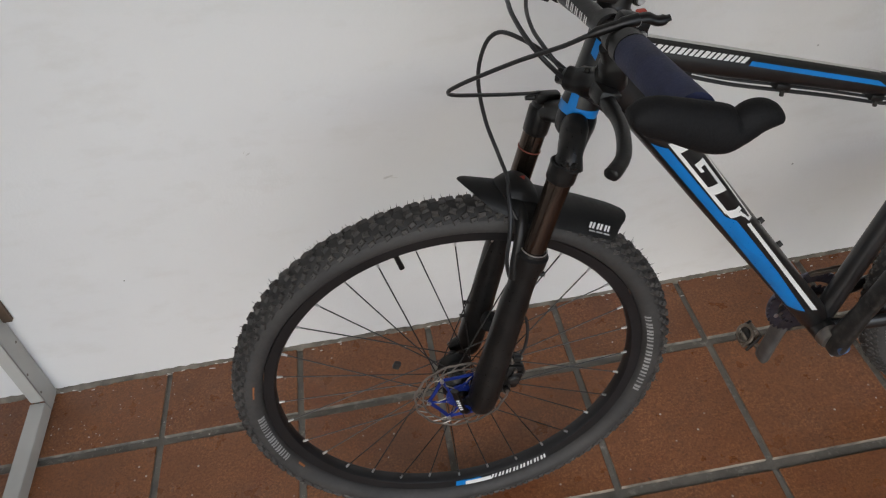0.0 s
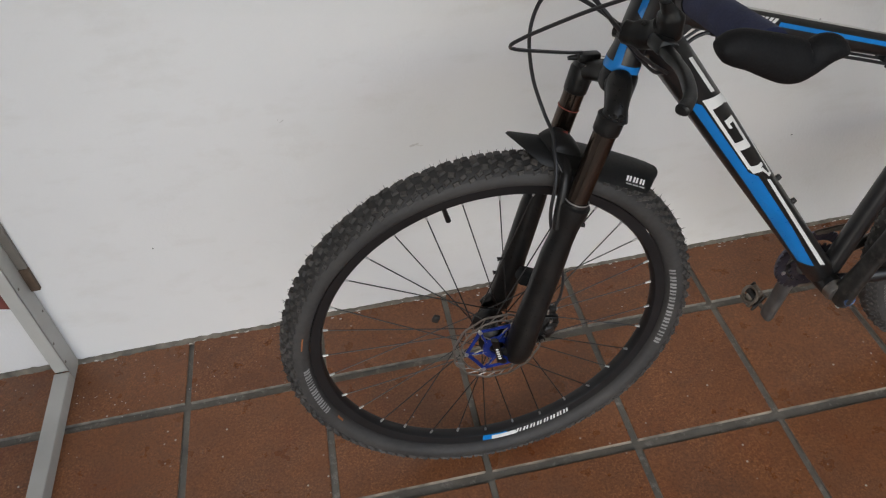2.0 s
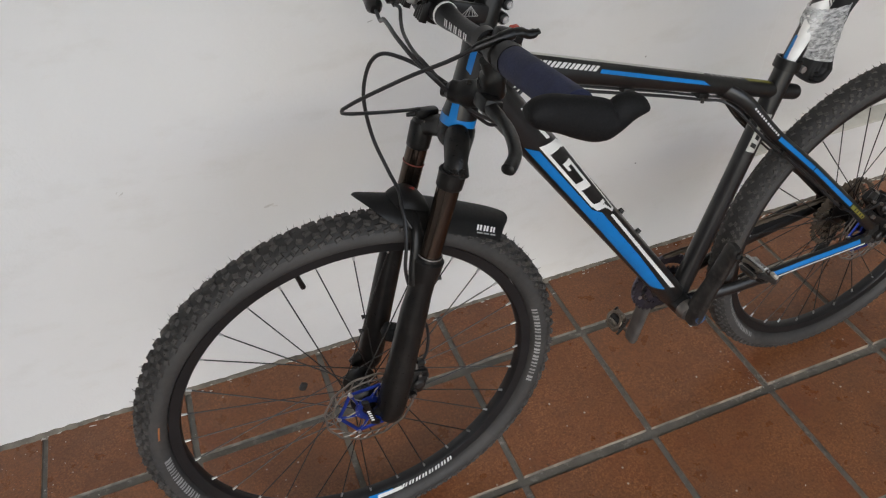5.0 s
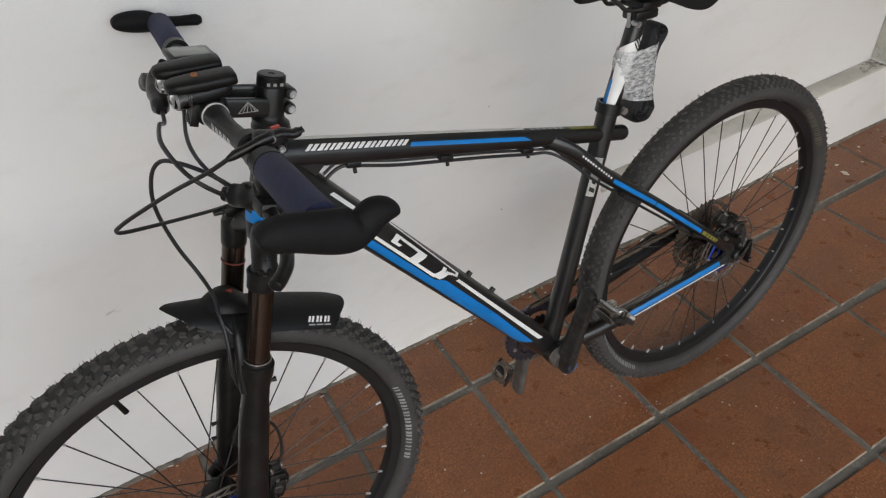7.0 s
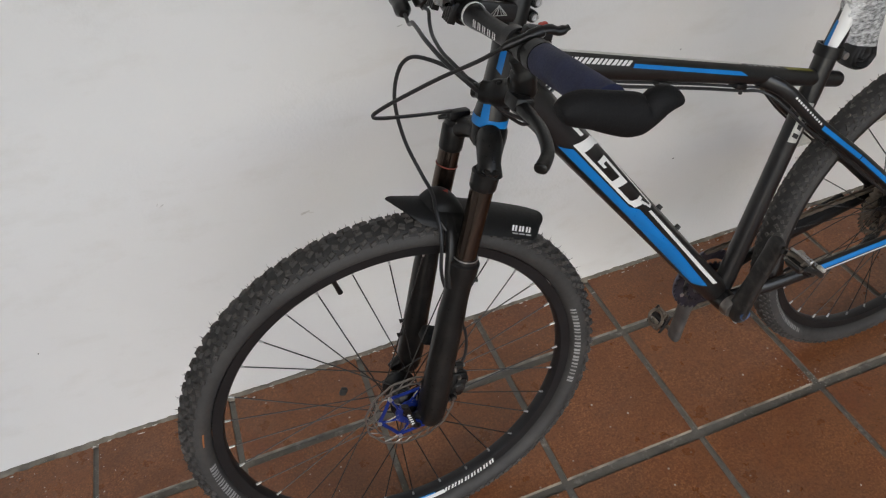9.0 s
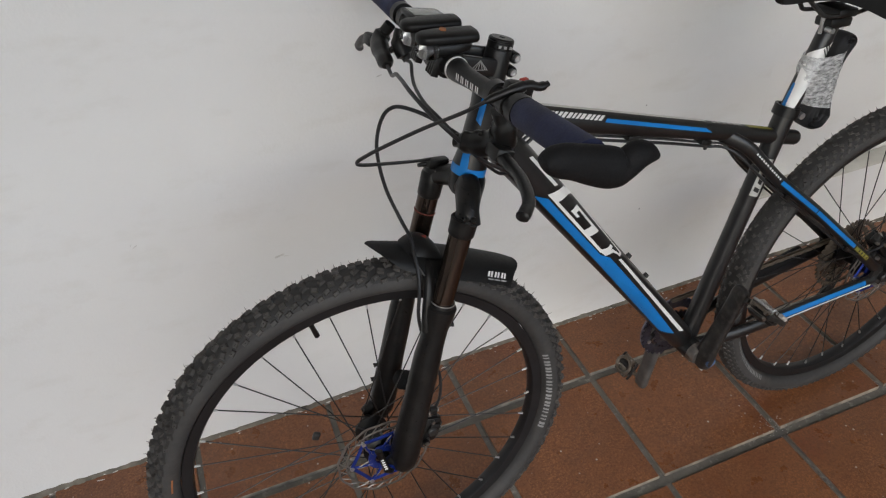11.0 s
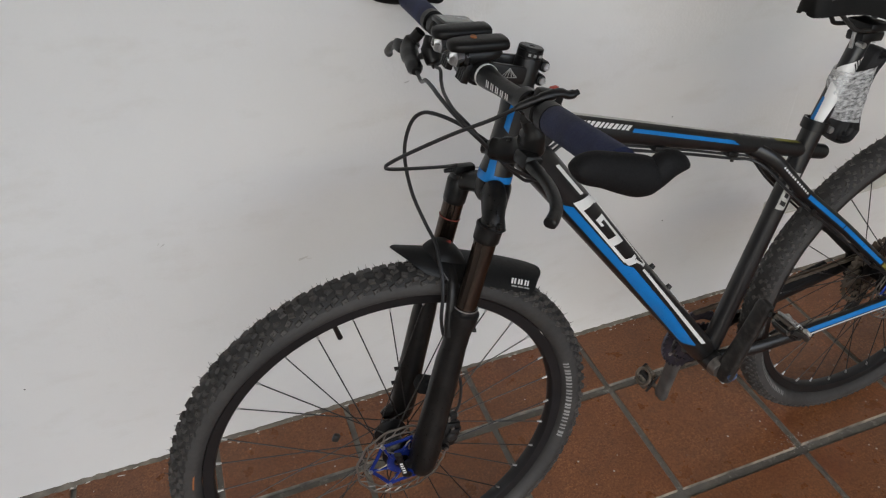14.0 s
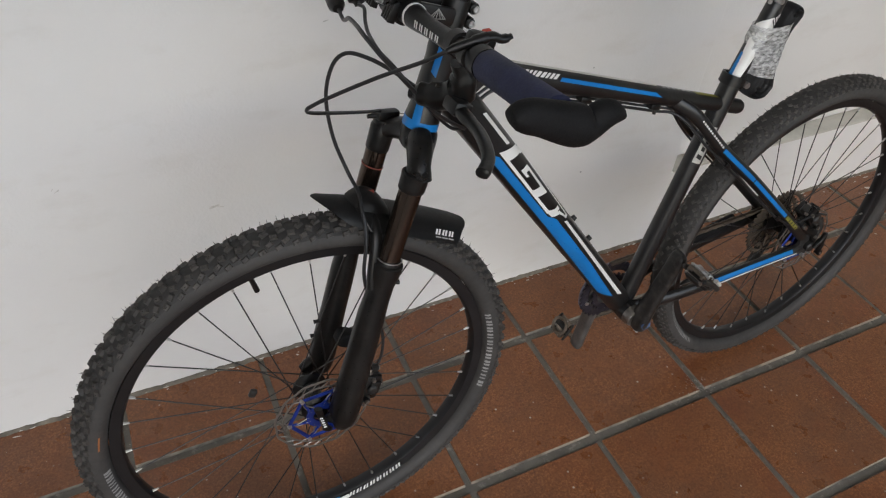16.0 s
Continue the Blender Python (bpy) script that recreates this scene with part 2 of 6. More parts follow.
def thing(name, m, label, category, group="", kind=""):
    ob = new(name)
    ob.empty_display_size = 0.1
    ob.matrix_world = m
    return tagged(ob, label, category, group, kind)


def catmull(pts, steps=8):
    p = [Vector(q) for q in pts]
    p = [2 * p[0] - p[1]] + p + [2 * p[-1] - p[-2]]
    out = []
    for i in range(1, len(p) - 2):
        for s in range(steps):
            t = s / steps
            a, b, c, d = p[i - 1:i + 3]
            out.append(0.5 * (2 * b + (c - a) * t + (2 * a - 5 * b + 4 * c - d) * t * t + (3 * b - a - 3 * c + d) * t ** 3))
    out.append(p[-2])
    return out


def sweep(bm, pts, radii, seg=16, up=(0, 0, 1), caps=True, power=2.0):
    """A tube along pts. radii: one number, or per point a number or (across, up) pair."""
    pts = [Vector(p) for p in pts]
    if not isinstance(radii, (list, tuple)):
        radii = [radii] * len(pts)
    rings = []
    for i, p in enumerate(pts):
        d = (pts[min(i + 1, len(pts) - 1)] - pts[max(i - 1, 0)]).normalized()
        if i == 0:
            side = d.cross(Vector(up))
            if side.length < 1e-3:
                side = d.cross(Vector((0, 1, 0)))
        side = (side - d * side.dot(d)).normalized()
        v = side.cross(d).normalized()
        r = radii[i]
        a, b = r if isinstance(r, (list, tuple)) else (r, r)
        ring = []
        for k in range(seg):
            c, s = math.cos(2 * math.pi * k / seg), math.sin(2 * math.pi * k / seg)
            if power != 2.0:
                c, s = math.copysign(abs(c) ** (2 / power), c), math.copysign(abs(s) ** (2 / power), s)
            ring.append(bm.verts.new(p + side * (a * c) + v * (b * s)))
        rings.append(ring)
    for r0, r1 in zip(rings, rings[1:]):
        for k in range(seg):
            bm.faces.new((r0[k], r0[(k + 1) % seg], r1[(k + 1) % seg], r1[k]))
    if caps:
        bm.faces.new(rings[0])
        bm.faces.new(rings[-1])
    return bm


def tube(pts, radii, seg=16, **k):
    return sweep(bmesh.new(), pts, radii, seg, **k)


def lathe(bm, profile, seg=64, closed=True, centre=(0, 0, 0), axis=1):
    """Turns (radius, offset) points round the local y axis (axis=1), or z (axis=2)."""
    rings = []
    for k in range(seg):
        c, s = math.cos(2 * math.pi * k / seg), math.sin(2 * math.pi * k / seg)
        ring = []
        for r, o in profile:
            q = (r * c, o, r * s) if axis == 1 else (r * c, r * s, o)
            ring.append(bm.verts.new(Vector(centre) + Vector(q)))
        rings.append(ring)
    m = len(profile)
    for k in range(seg):
        a, b = rings[k], rings[(k + 1) % seg]
        for i in range(m if closed else m - 1):
            bm.faces.new((a[i], a[(i + 1) % m], b[(i + 1) % m], b[i]))
    if not closed:
        for i in (0, m - 1):
            if profile[i][0] > 1e-6:
                bm.faces.new([rings[k][i] for k in range(seg)])
    return bm


def block(bm, centre, size, rot=None, bevel=0.0, seg=2):
    m = Matrix.LocRotScale(Vector(centre), rot, Vector(size))
    got = bmesh.ops.create_cube(bm, size=1.0, matrix=m)["verts"]
    if bevel:
        edges = list({e for v in got for e in v.link_edges})
        bmesh.ops.bevel(bm, geom=edges, offset=bevel, segments=seg, affect="EDGES", profile=0.5)
    return bm


def box(centre, size, rot=None, bevel=0.0, seg=2):
    return block(bmesh.new(), centre, size, rot, bevel, seg)


def rod(bm, a, b, r, seg=10):
    return sweep(bm, [a, b], r, seg)


def prism(outline, depth, place):
    """A closed outline (x, z) given thickness along y, then laid at place (a Matrix)."""
    bm = bmesh.new()
    front = [bm.verts.new(place @ Vector((x, -depth / 2, z))) for x, z in outline]
    back = [bm.verts.new(place @ Vector((x, depth / 2, z))) for x, z in outline]
    bm.faces.new(front)
    bm.faces.new(back[::-1])
    for i in range(len(front)):
        j = (i + 1) % len(front)
        bm.faces.new((front[i], back[i], back[j], front[j]))
    return bm

# ------------------------------------------------------------ the place: floor, walls, ceiling
PX, PY = 0.3158, 0.3150   # tile pitch
WALL_Y = 0.198         # face of the long wall
EAST_X = 2.177        # face of the end wall
NICHE = (0.545, 1.730, 0.238, 2.05, 0.060)   # x from, x to, sill height, head height, depth


def slab(name, lo, hi, mat, label, category="wall"):
    c = [(a + b) / 2 for a, b in zip(lo, hi)]
    s = [b - a for a, b in zip(lo, hi)]
    ob = new(name, finish(name, box(c, s), mat, False))
    return tagged(ob, label, category, kind="structure")


def grid_wall(name):
    """The long wall with its shallow niche; the niche's edges are worn round."""
    x0, x1, z0, z1, d = NICHE
    bm = bmesh.new()
    xs, zs = (-2.95, x0, x1, EAST_X + 0.15), (0.0, z0, z1, 2.8)
    g = [[bm.verts.new((x, WALL_Y, z)) for z in zs] for x in xs]
    for i in range(3):
        for k in range(3):
            if (i, k) != (1, 1):
                bm.faces.new((g[i][k], g[i + 1][k], g[i + 1][k + 1], g[i][k + 1]))
    hole = [g[1][1], g[2][1], g[2][2], g[1][2]]
    deep = [bm.verts.new((v.co.x, WALL_Y + d, v.co.z)) for v in hole]
    for k in range(4):
        bm.faces.new((hole[k], hole[(k + 1) % 4], deep[(k + 1) % 4], deep[k]))
    bm.faces.new(deep)
    rim = [bm.edges.get((hole[k], hole[(k + 1) % 4])) for k in range(4)]
    bmesh.ops.bevel(bm, geom=rim, offset=0.009, segments=3, affect="EDGES", profile=0.5)
    far = [bm.verts.new((x, WALL_Y + 0.25, z)) for x, z in ((-2.95, 0), (EAST_X + 0.15, 0), (EAST_X + 0.15, 2.8), (-2.95, 2.8))]
    bm.faces.new(far[::-1])
    me = finish(name, bm, WALL, True)
    ob = new(name, me)
    return tagged(ob, "white painted plaster wall with a shallow recessed panel", "wall", kind="structure")


wall_north = grid_wall("wall_north")
wall_east = slab("wall_east", (EAST_X, -2.2, 0), (EAST_X + 0.15, WALL_Y, 2.8), STAINED, "damp-stained cream plaster end wall")
# unseen wall, set close enough to take light off the left end
wall_unseen_west = slab("wall_unseen_west", (-2.95, -2.2, 0), (-2.8, WALL_Y, 2.8), WALL, "unseen white end wall that closes the place and shades its left end")
# unseen ceiling, added to keep light from above off floor and wall
ceiling = slab("ceiling", (-2.95, -2.4, 2.8), (EAST_X + 0.15, WALL_Y + 0.25, 2.95), WALL, "unseen white ceiling, added so light comes in from the open side", "ceiling")
# two unseen walls, added to block light towards the right and left ends
wall_unseen_south_1 = slab("wall_unseen_south_1", (1.36, -2.35, 0), (EAST_X + 0.15, -2.2, 2.8), WALL, "unseen white wall, added to shade one end of the place")
wall_unseen_south_2 = slab("wall_unseen_south_2", (-2.95, -2.35, 0), (-2.40, -2.2, 2.8), WALL, "unseen white wall, added to shade one end of the place")
ground = slab("ground", (-40, -60, -0.30), (40, 20, -0.06), GROUT, "cement ground under and beyond the tiles", "ground")

floor = slab("floor", (-2.95, -3.0, -0.055), (EAST_X, WALL_Y, -0.0085), GROUT, "grey cement bed with terracotta tiles set in it", "floor")

# niche sill: worn grey ledge
sill = new("trim_niche_sill", finish("sill", box(((NICHE[0] + NICHE[1]) / 2, WALL_Y + 0.0285, NICHE[2] + 0.0005), (NICHE[1] - NICHE[0] - 0.004, 0.0600, 0.009), None, 0.0035), LEDGE))
tagged(sill, "weathered grey ledge at the foot of the wall niche", "ledge", kind="structure")
jamb = new("trim_niche_jamb", finish("jamb", box((NICHE[1] - 0.0005, WALL_Y + 0.0290, (NICHE[2] + NICHE[3]) / 2 + 0.004), (0.009, 0.0595, NICHE[3] - NICHE[2] - 0.012), None, 0.0035), LEDGE))
tagged(jamb, "grey upright edge of the wall niche", "ledge", kind="structure")


# ------------------------------------------------------------ the bicycle
# own axes: x towards the rear wheel, y towards the wall, z up in the leaning plane; origin under the front hub
EX = Vector((0.99941, 0.03402, -0.00515)).normalized()
EZ = Vector((0.00275, 0.07022, 0.99753)).normalized()
EY = EZ.cross(EX).normalized()
HUB_F = Vector((-0.6028, -0.2269, 0.3679))
AXLE = 0.3679
BASE = 1.1094
rotm = Matrix((EX, EY, EZ)).transposed().to_4x4()
BIKE_M = Matrix.Translation(HUB_F - EZ * AXLE) @ rotm

bike = thing("mountain_bike", BIKE_M, "black and blue hardtail mountain bike leaning against the white wall", "bicycle")


def L(u, w, h):
    """u: behind the front hub; w: out towards the open side; h: up."""
    return Vector((0.9937 * u - 0.007 * h - 0.0324 * w - 0.0016, -w, 0.9889 * h + 0.0009 * u + 0.0044 * w + 0.002))


def LL(rows):
    return [L(*r) for r in rows]


class Skin:
    """The outside of a straight tube, to lay stripes on: s along it (0 to 1), a round it (degrees, 0 = open side, 90 = up)."""

    def __init__(self, p0, p1, r0, r1=None, squash=1.0, squash1=None):
        self.p0, self.p1, self.r0, self.r1, self.squash, self.squash1 = p0, p1, r0, r1 or r0, squash, squash1 or squash
        d = (p1 - p0).normalized()
        o = Vector((0, -1, 0))
        self.o = (o - d * o.dot(d)).normalized()
        v = d.cross(self.o)
        self.v = v if v.z > 0 else -v

    def at(self, s, a, lift=0.0009):
        a = radians(a)
        r = self.r0 + (self.r1 - self.r0) * s + lift
        return self.p0.lerp(self.p1, s) + self.o * (r * math.cos(a)) * (self.squash + (self.squash1 - self.squash) * s) + self.v * (r * math.sin(a))

    def quad(self, bm, c, n=1, k=6, lift=0.0009):
        """A patch between four corners (s, a), in order round it."""
        g = []
        for i in range(n + 1):
            row = []
            for j in range(k + 1):
                x, y = i / n, j / k
                s = (c[0][0] * (1 - x) + c[1][0] * x) * (1 - y) + (c[3][0] * (1 - x) + c[2][0] * x) * y
                a = (c[0][1] * (1 - x) + c[1][1] * x) * (1 - y) + (c[3][1] * (1 - x) + c[2][1] * x) * y
                row.append(bm.verts.new(self.at(s, a, lift)))
            g.append(row)
        for i in range(n):
            for j in range(k):
                bm.faces.new((g[i][j], g[i + 1][j], g[i + 1][j + 1], g[i][j + 1]))
        return bm

    def stripe(self, s0, s1, a0, a1, slant=0.0, **k):
        return self.quad(bmesh.new(), [(s0, a0), (s1, a0), (s1 + slant, a1), (s0 + slant, a1)], **k)


# ---- frame tubes
HEAD0, HEAD1 = L(0.2060, 0, 0.8455), L(0.2465, 0, 0.965)
SEAT0, SEAT1 = L(0.675, 0, 0.322), L(0.812, 0, 0.795)
TOP0, TOP1 = L(0.2448, 0, 0.9276), L(0.862, 0, 0.731)
DOWN0, DOWN1 = L(0.2394, 0, 0.9055), L(0.657, 0, 0.334)
BB = (0.667, 0.318)

head_tube = part("head_tube", tube([HEAD0, HEAD0.lerp(HEAD1, 0.12), HEAD0.lerp(HEAD1, 0.25), HEAD0.lerp(HEAD1, 0.8), HEAD0.lerp(HEAD1, 0.9), HEAD1], [0.0248, 0.0248, 0.0225, 0.0215, 0.0228, 0.0228], 28), BLACK, bike)
sk = Skin(HEAD0, HEAD1, 0.0250, 0.0228)
part("blue_band", sk.quad(bmesh.new(), [(0.0, -180), (0.105, -180), (0.105, 180), (0.0, 180)], 2, 28, 0.0006), BLUE, head_tube, "bright blue band at the lower headset")
part("blue_patch", sk.quad(bmesh.new(), [(0.09, 34), (0.09, 62), (0.46, 64), (0.40, 42)], 6, 6), BLUE, head_tube)
part("blue_patch", sk.stripe(0.62, 0.90, 30, 50, 0.05), BLUE, head_tube)

top_tube = part("top_tube", tube([TOP0.lerp(TOP1, 0.972 * i / 12) for i in range(13)], [(0.019 - 0.0055 * i / 12, 0.0205 - 0.0070 * i / 12) for i in range(13)], 24), BLACK, bike, "black top tube running past the seat tube")
part("end_plug", tube([TOP0.lerp(TOP1, 0.972), TOP0.lerp(TOP1, 0.978), TOP0.lerp(TOP1, 0.979), TOP0.lerp(TOP1, 0.974)], [0.0135, 0.0125, 0.009, 0.008], 20), BLACK, top_tube)
tk = Skin(TOP0, TOP1, 0.0206, 0.0134, 0.95, 1.02)
for i in range(9):                       # model name, as plain slanted bars
    s0 = 0.046 + i * 0.0262
    b = bmesh.new()
    k = (0.0, 0.0022, -0.0012, 0.0016)[i % 4]
    tk.quad(b, [(s0, 25), (s0 + 0.0085 + k, 25), (s0 + 0.0215 + k, 50), (s0 + 0.013, 50)])
    tk.quad(b, [(s0 + 0.0122 + k, 25), (s0 + 0.0215, 25), (s0 + 0.0345, 50), (s0 + 0.0252 + k, 50)])
    part("lettering_bar", b, WHITE, top_tube)
part("blue_stripe", tk.quad(bmesh.new(), [(0.289, 19), (0.635, 9), (0.610, 31), (0.294, 37)], 6), BLUE, top_tube)
part("pale_stripe", tk.stripe(0.03, 0.62, 74, 112, n=6), simple("silver_grey_stripe", (0.56, 0.55, 0.52), 0.35, 0.1, 0.1, 20), top_tube)
for i in range(6):
    part("lettering_bar", tk.stripe(0.640 + 0.019 * i, 0.653 + 0.019 * i, 70, 86, -0.004), GREYDEC, top_tube)
part("yellow_patch", tk.stripe(0.772, 0.862, 60, 82, -0.012), YELLOW, top_tube)

down_tube = part("down_tube", tube([DOWN0.lerp(DOWN1, i / 12) for i in range(13)], [(0.0275 - 0.002 * i / 12, 0.0285 - 0.0025 * i / 12) for i in range(13)], 28), BLACK, bike)
dk = Skin(DOWN0, DOWN1, 0.0287, 0.0262, 0.965, 0.985)
part("white_line", dk.stripe(0.10, 0.207, 29, 42, 0.008, n=2), WHITE, down_tube)
part("blue_stripe", dk.quad(bmesh.new(), [(0.185, -40), (0.50, -42), (0.465, -13), (0.215, -12)], 4), BLUE, down_tube)
part("blue_stripe", dk.quad(bmesh.new(), [(0.50, -42), (0.875, -56), (0.915, -12), (0.72, 2)], 5), BLUE, down_tube)
part("blue_stripe", dk.quad(bmesh.new(), [(0.465, -13), (0.50, -42), (0.72, 2), (0.495, 5)], 4), BLUE, down_tube)
part("white_line", dk.quad(bmesh.new(), [(0.525, 22), (0.925, 9), (0.942, 25), (0.533, 33)], 4), WHITE, down_tube)
part("gear_wire", tube([(0.305, 0.004, 0.776), (0.3265, 0.002, 0.745), (0.5129, 0, 0.4785), (0.631, -0.004, 0.317)], 0.0008, 6), simple("dull_tan_wire", (0.16, 0.12, 0.085), 0.5, 0.5, 0.2, 60), down_tube, "thin bare gear wire under the down tube")


# maker's mark: plain white bands round a black field
mark = bmesh.new()
for q in ([(0.205, -5), (0.240, -4), (0.262, 58), (0.238, 62)], [(0.238, 50), (0.262, 50), (0.272, 66), (0.250, 72)],
          [(0.250, 66), (0.524, 46), (0.526, 52), (0.254, 73)], [(0.205, -5), (0.458, -8), (0.450, 2), (0.222, 4)],
          [(0.290, 13), (0.306, 13), (0.314, 43), (0.298, 45)], [(0.298, 36), (0.402, 30), (0.408, 40), (0.300, 45)],
          [(0.300, 13), (0.318, 13), (0.324, 22), (0.304, 22)], [(0.362, 2), (0.390, 2), (0.408, 38), (0.378, 36)],
          [(0.445, -7), (0.478, -3), (0.476, 8), (0.450, 3)], [(0.452, 2), (0.478, -2), (0.494, 28), (0.468, 26)],
          [(0.466, 24), (0.480, 24), (0.482, 40), (0.470, 40)], [(0.486, 22), (0.506, 30), (0.502, 36), (0.482, 32)],
          [(0.500, 30), (0.523, 34), (0.520, 40), (0.500, 37)], [(0.514, 34), (0.524, 34), (0.528, 52), (0.518, 50)]):
    dk.quad(mark, q, 4, 4, 0.0012)
part("maker_mark", mark, WHITE, down_tube, "white abstract maker's mark")
for s in (0.585, 0.69):
    c = dk.at(s, 90, 0)
    part("bottle_boss", tube([c, c + dk.v * 0.007], [0.0055, 0.0045], 10), DUSTY, down_tube)

part("gusset", prism([(0.232, 0.895), (0.236, 0.915), (0.262, 0.910), (0.288, 0.888), (0.262, 0.868)], 0.030, Matrix.Identity(4)), BLACK, bike)

seat_tube = part("seat_tube", tube([SEAT0, SEAT0.lerp(SEAT1, 0.5), SEAT0.lerp(SEAT1, 0.94), SEAT1], [0.019, 0.0175, 0.0175, 0.0175], 24), BLACK, bike)
stk = Skin(SEAT0, SEAT1, 0.0183, 0.0178)
part("badge", stk.quad(bmesh.new(), [(0.68, 4), (0.83, 4), (0.83, 52), (0.68, 52)], 2, 5), simple("pale_grey_label", (0.44, 0.44, 0.42), 0.4, 0.3, 0.35, 90), seat_tube, "pale grey printed label")
for i in range(4):
    part("lettering_bar", stk.stripe(0.695 + 0.032 * i, 0.712 + 0.032 * i, 12 + 4 * (i % 2), 42 - 5 * (i % 3), 0.006, lift=0.0014), RIMB, seat_tube)
part("seat_collar", lathe(bmesh.new(), [(0.0175, -0.009), (0.022, -0.009), (0.022, 0.009), (0.0175, 0.009)], 28, True, (0, 0, 0), 2), PLASTIC, bike).matrix_basis = Matrix.Translation(L(0.812, 0, 0.797)) @ pose(0, 0, 0, 0, 16, 0)
part("collar_bolt", tube([L(0.834, -0.016, 0.787), L(0.834, 0.018, 0.787)], 0.006, 10), SILVER, bike)

SB0, SB1, SB2 = 0.05, 0.09, 0.53   # ends of the stay decals
for w in (1, -1):
    stay = [L(0.675, 0.0015 * w, 0.786), L(0.717, 0.0265 * w, 0.7585), L(0.78, 0.043 * w, 0.69), L(0.88, 0.054 * w, 0.602), L(1.0, 0.061 * w, 0.49), L(1.10, 0.066 * w, 0.395)]
    st = part("seat_stay", tube(catmull(stay, 4), [(0.0085, 0.0115 + 0.002 * max(0, 6 - i) / 6) for i in range(21)], 16), BLACK, bike)
    chain = [L(0.68, 0.022 * w, 0.322), L(0.74, 0.04 * w, 0.331), L(0.82, 0.05 * w, 0.339), L(0.96, 0.058 * w, 0.351), L(1.105, 0.066 * w, 0.362)]
    cs = part("chain_stay", tube(catmull(chain, 4), [(0.0092, 0.0140)] * 17, 16), BLACK, bike)
    drop = [(-0.045, -0.012), (0.0, -0.024), (0.022, -0.016), (0.026, 0.008), (0.010, 0.024), (-0.02, 0.05), (-0.04, 0.045), (-0.028, 0.014)]
    part("dropout", prism(drop, 0.007, Matrix.Translation((BASE, -0.067 * w, AXLE))), DUSTY, bike)
    if w > 0:
        for q, (s0, s1, mat, nm) in enumerate(((0.02, 0.98, BLUE, "blue_stripe"), (0.0, 1.0, BLUE, "blue_stripe"), (0.0, SB0, BLUE, "blue_stripe"), (SB1, SB2, YELLOW, "yellow_patch"))):
            i = min(q + 2, 4)
            part(nm, Skin(stay[i], stay[i + 1], 0.0124, squash=0.80).stripe(s0, s1, -20, 14, n=2), mat, st)
        for i in range(4):
            part("decal_bar", Skin(stay[4], stay[5], 0.0124, squash=0.80).stripe(SB1 + 0.10 + 0.09 * i, SB1 + 0.13 + 0.09 * i, -14, 8, lift=0.0022), BLACK, st)
        for i in range(12):
            part("lettering_bar", Skin(stay[1], stay[2], 0.0124, squash=0.80).stripe(0.10 + 0.072 * i + 0.02 * (i > 5), 0.140 + 0.072 * i + 0.02 * (i > 5), -3, 10, lift=0.0022), WHITE, st)
        for i, s0, s1 in ((2, 0.12, 1.0), (3, 0.0, 0.80)):
            k2 = Skin(chain[i], chain[i + 1], 0.0148, squash=0.72)
            part("blue_stripe", k2.stripe(s0, s1, 14, 54, n=2), BLUE, cs)
            part("white_line", k2.stripe(s0, min(1.0, s1 + 0.08), -6, 6, n=2), WHITE, cs)
# bridge tube between the stays
part("stay_bridge", tube([L(0.80, 0.045, 0.672), L(0.80, -0.045, 0.672)], 0.006, 12), BLACK, bike)
part("bottom_bracket_shell", lathe(bmesh.new(), [(0.0, -0.0365), (0.022, -0.0365), (0.022, 0.0365), (0.0, 0.0365)], 28, False, L(BB[0], 0, BB[1])), BLACK, bike)
part("bearing_cup", lathe(bmesh.new(), [(0.0, -0.046), (0.0215, -0.046), (0.0225, -0.044), (0.0225, -0.037), (0.0, -0.037)], 28, False, L(BB[0], 0, BB[1])), STEEL, bike, "silver bearing cup")

# ---- wheels
SEG = 128


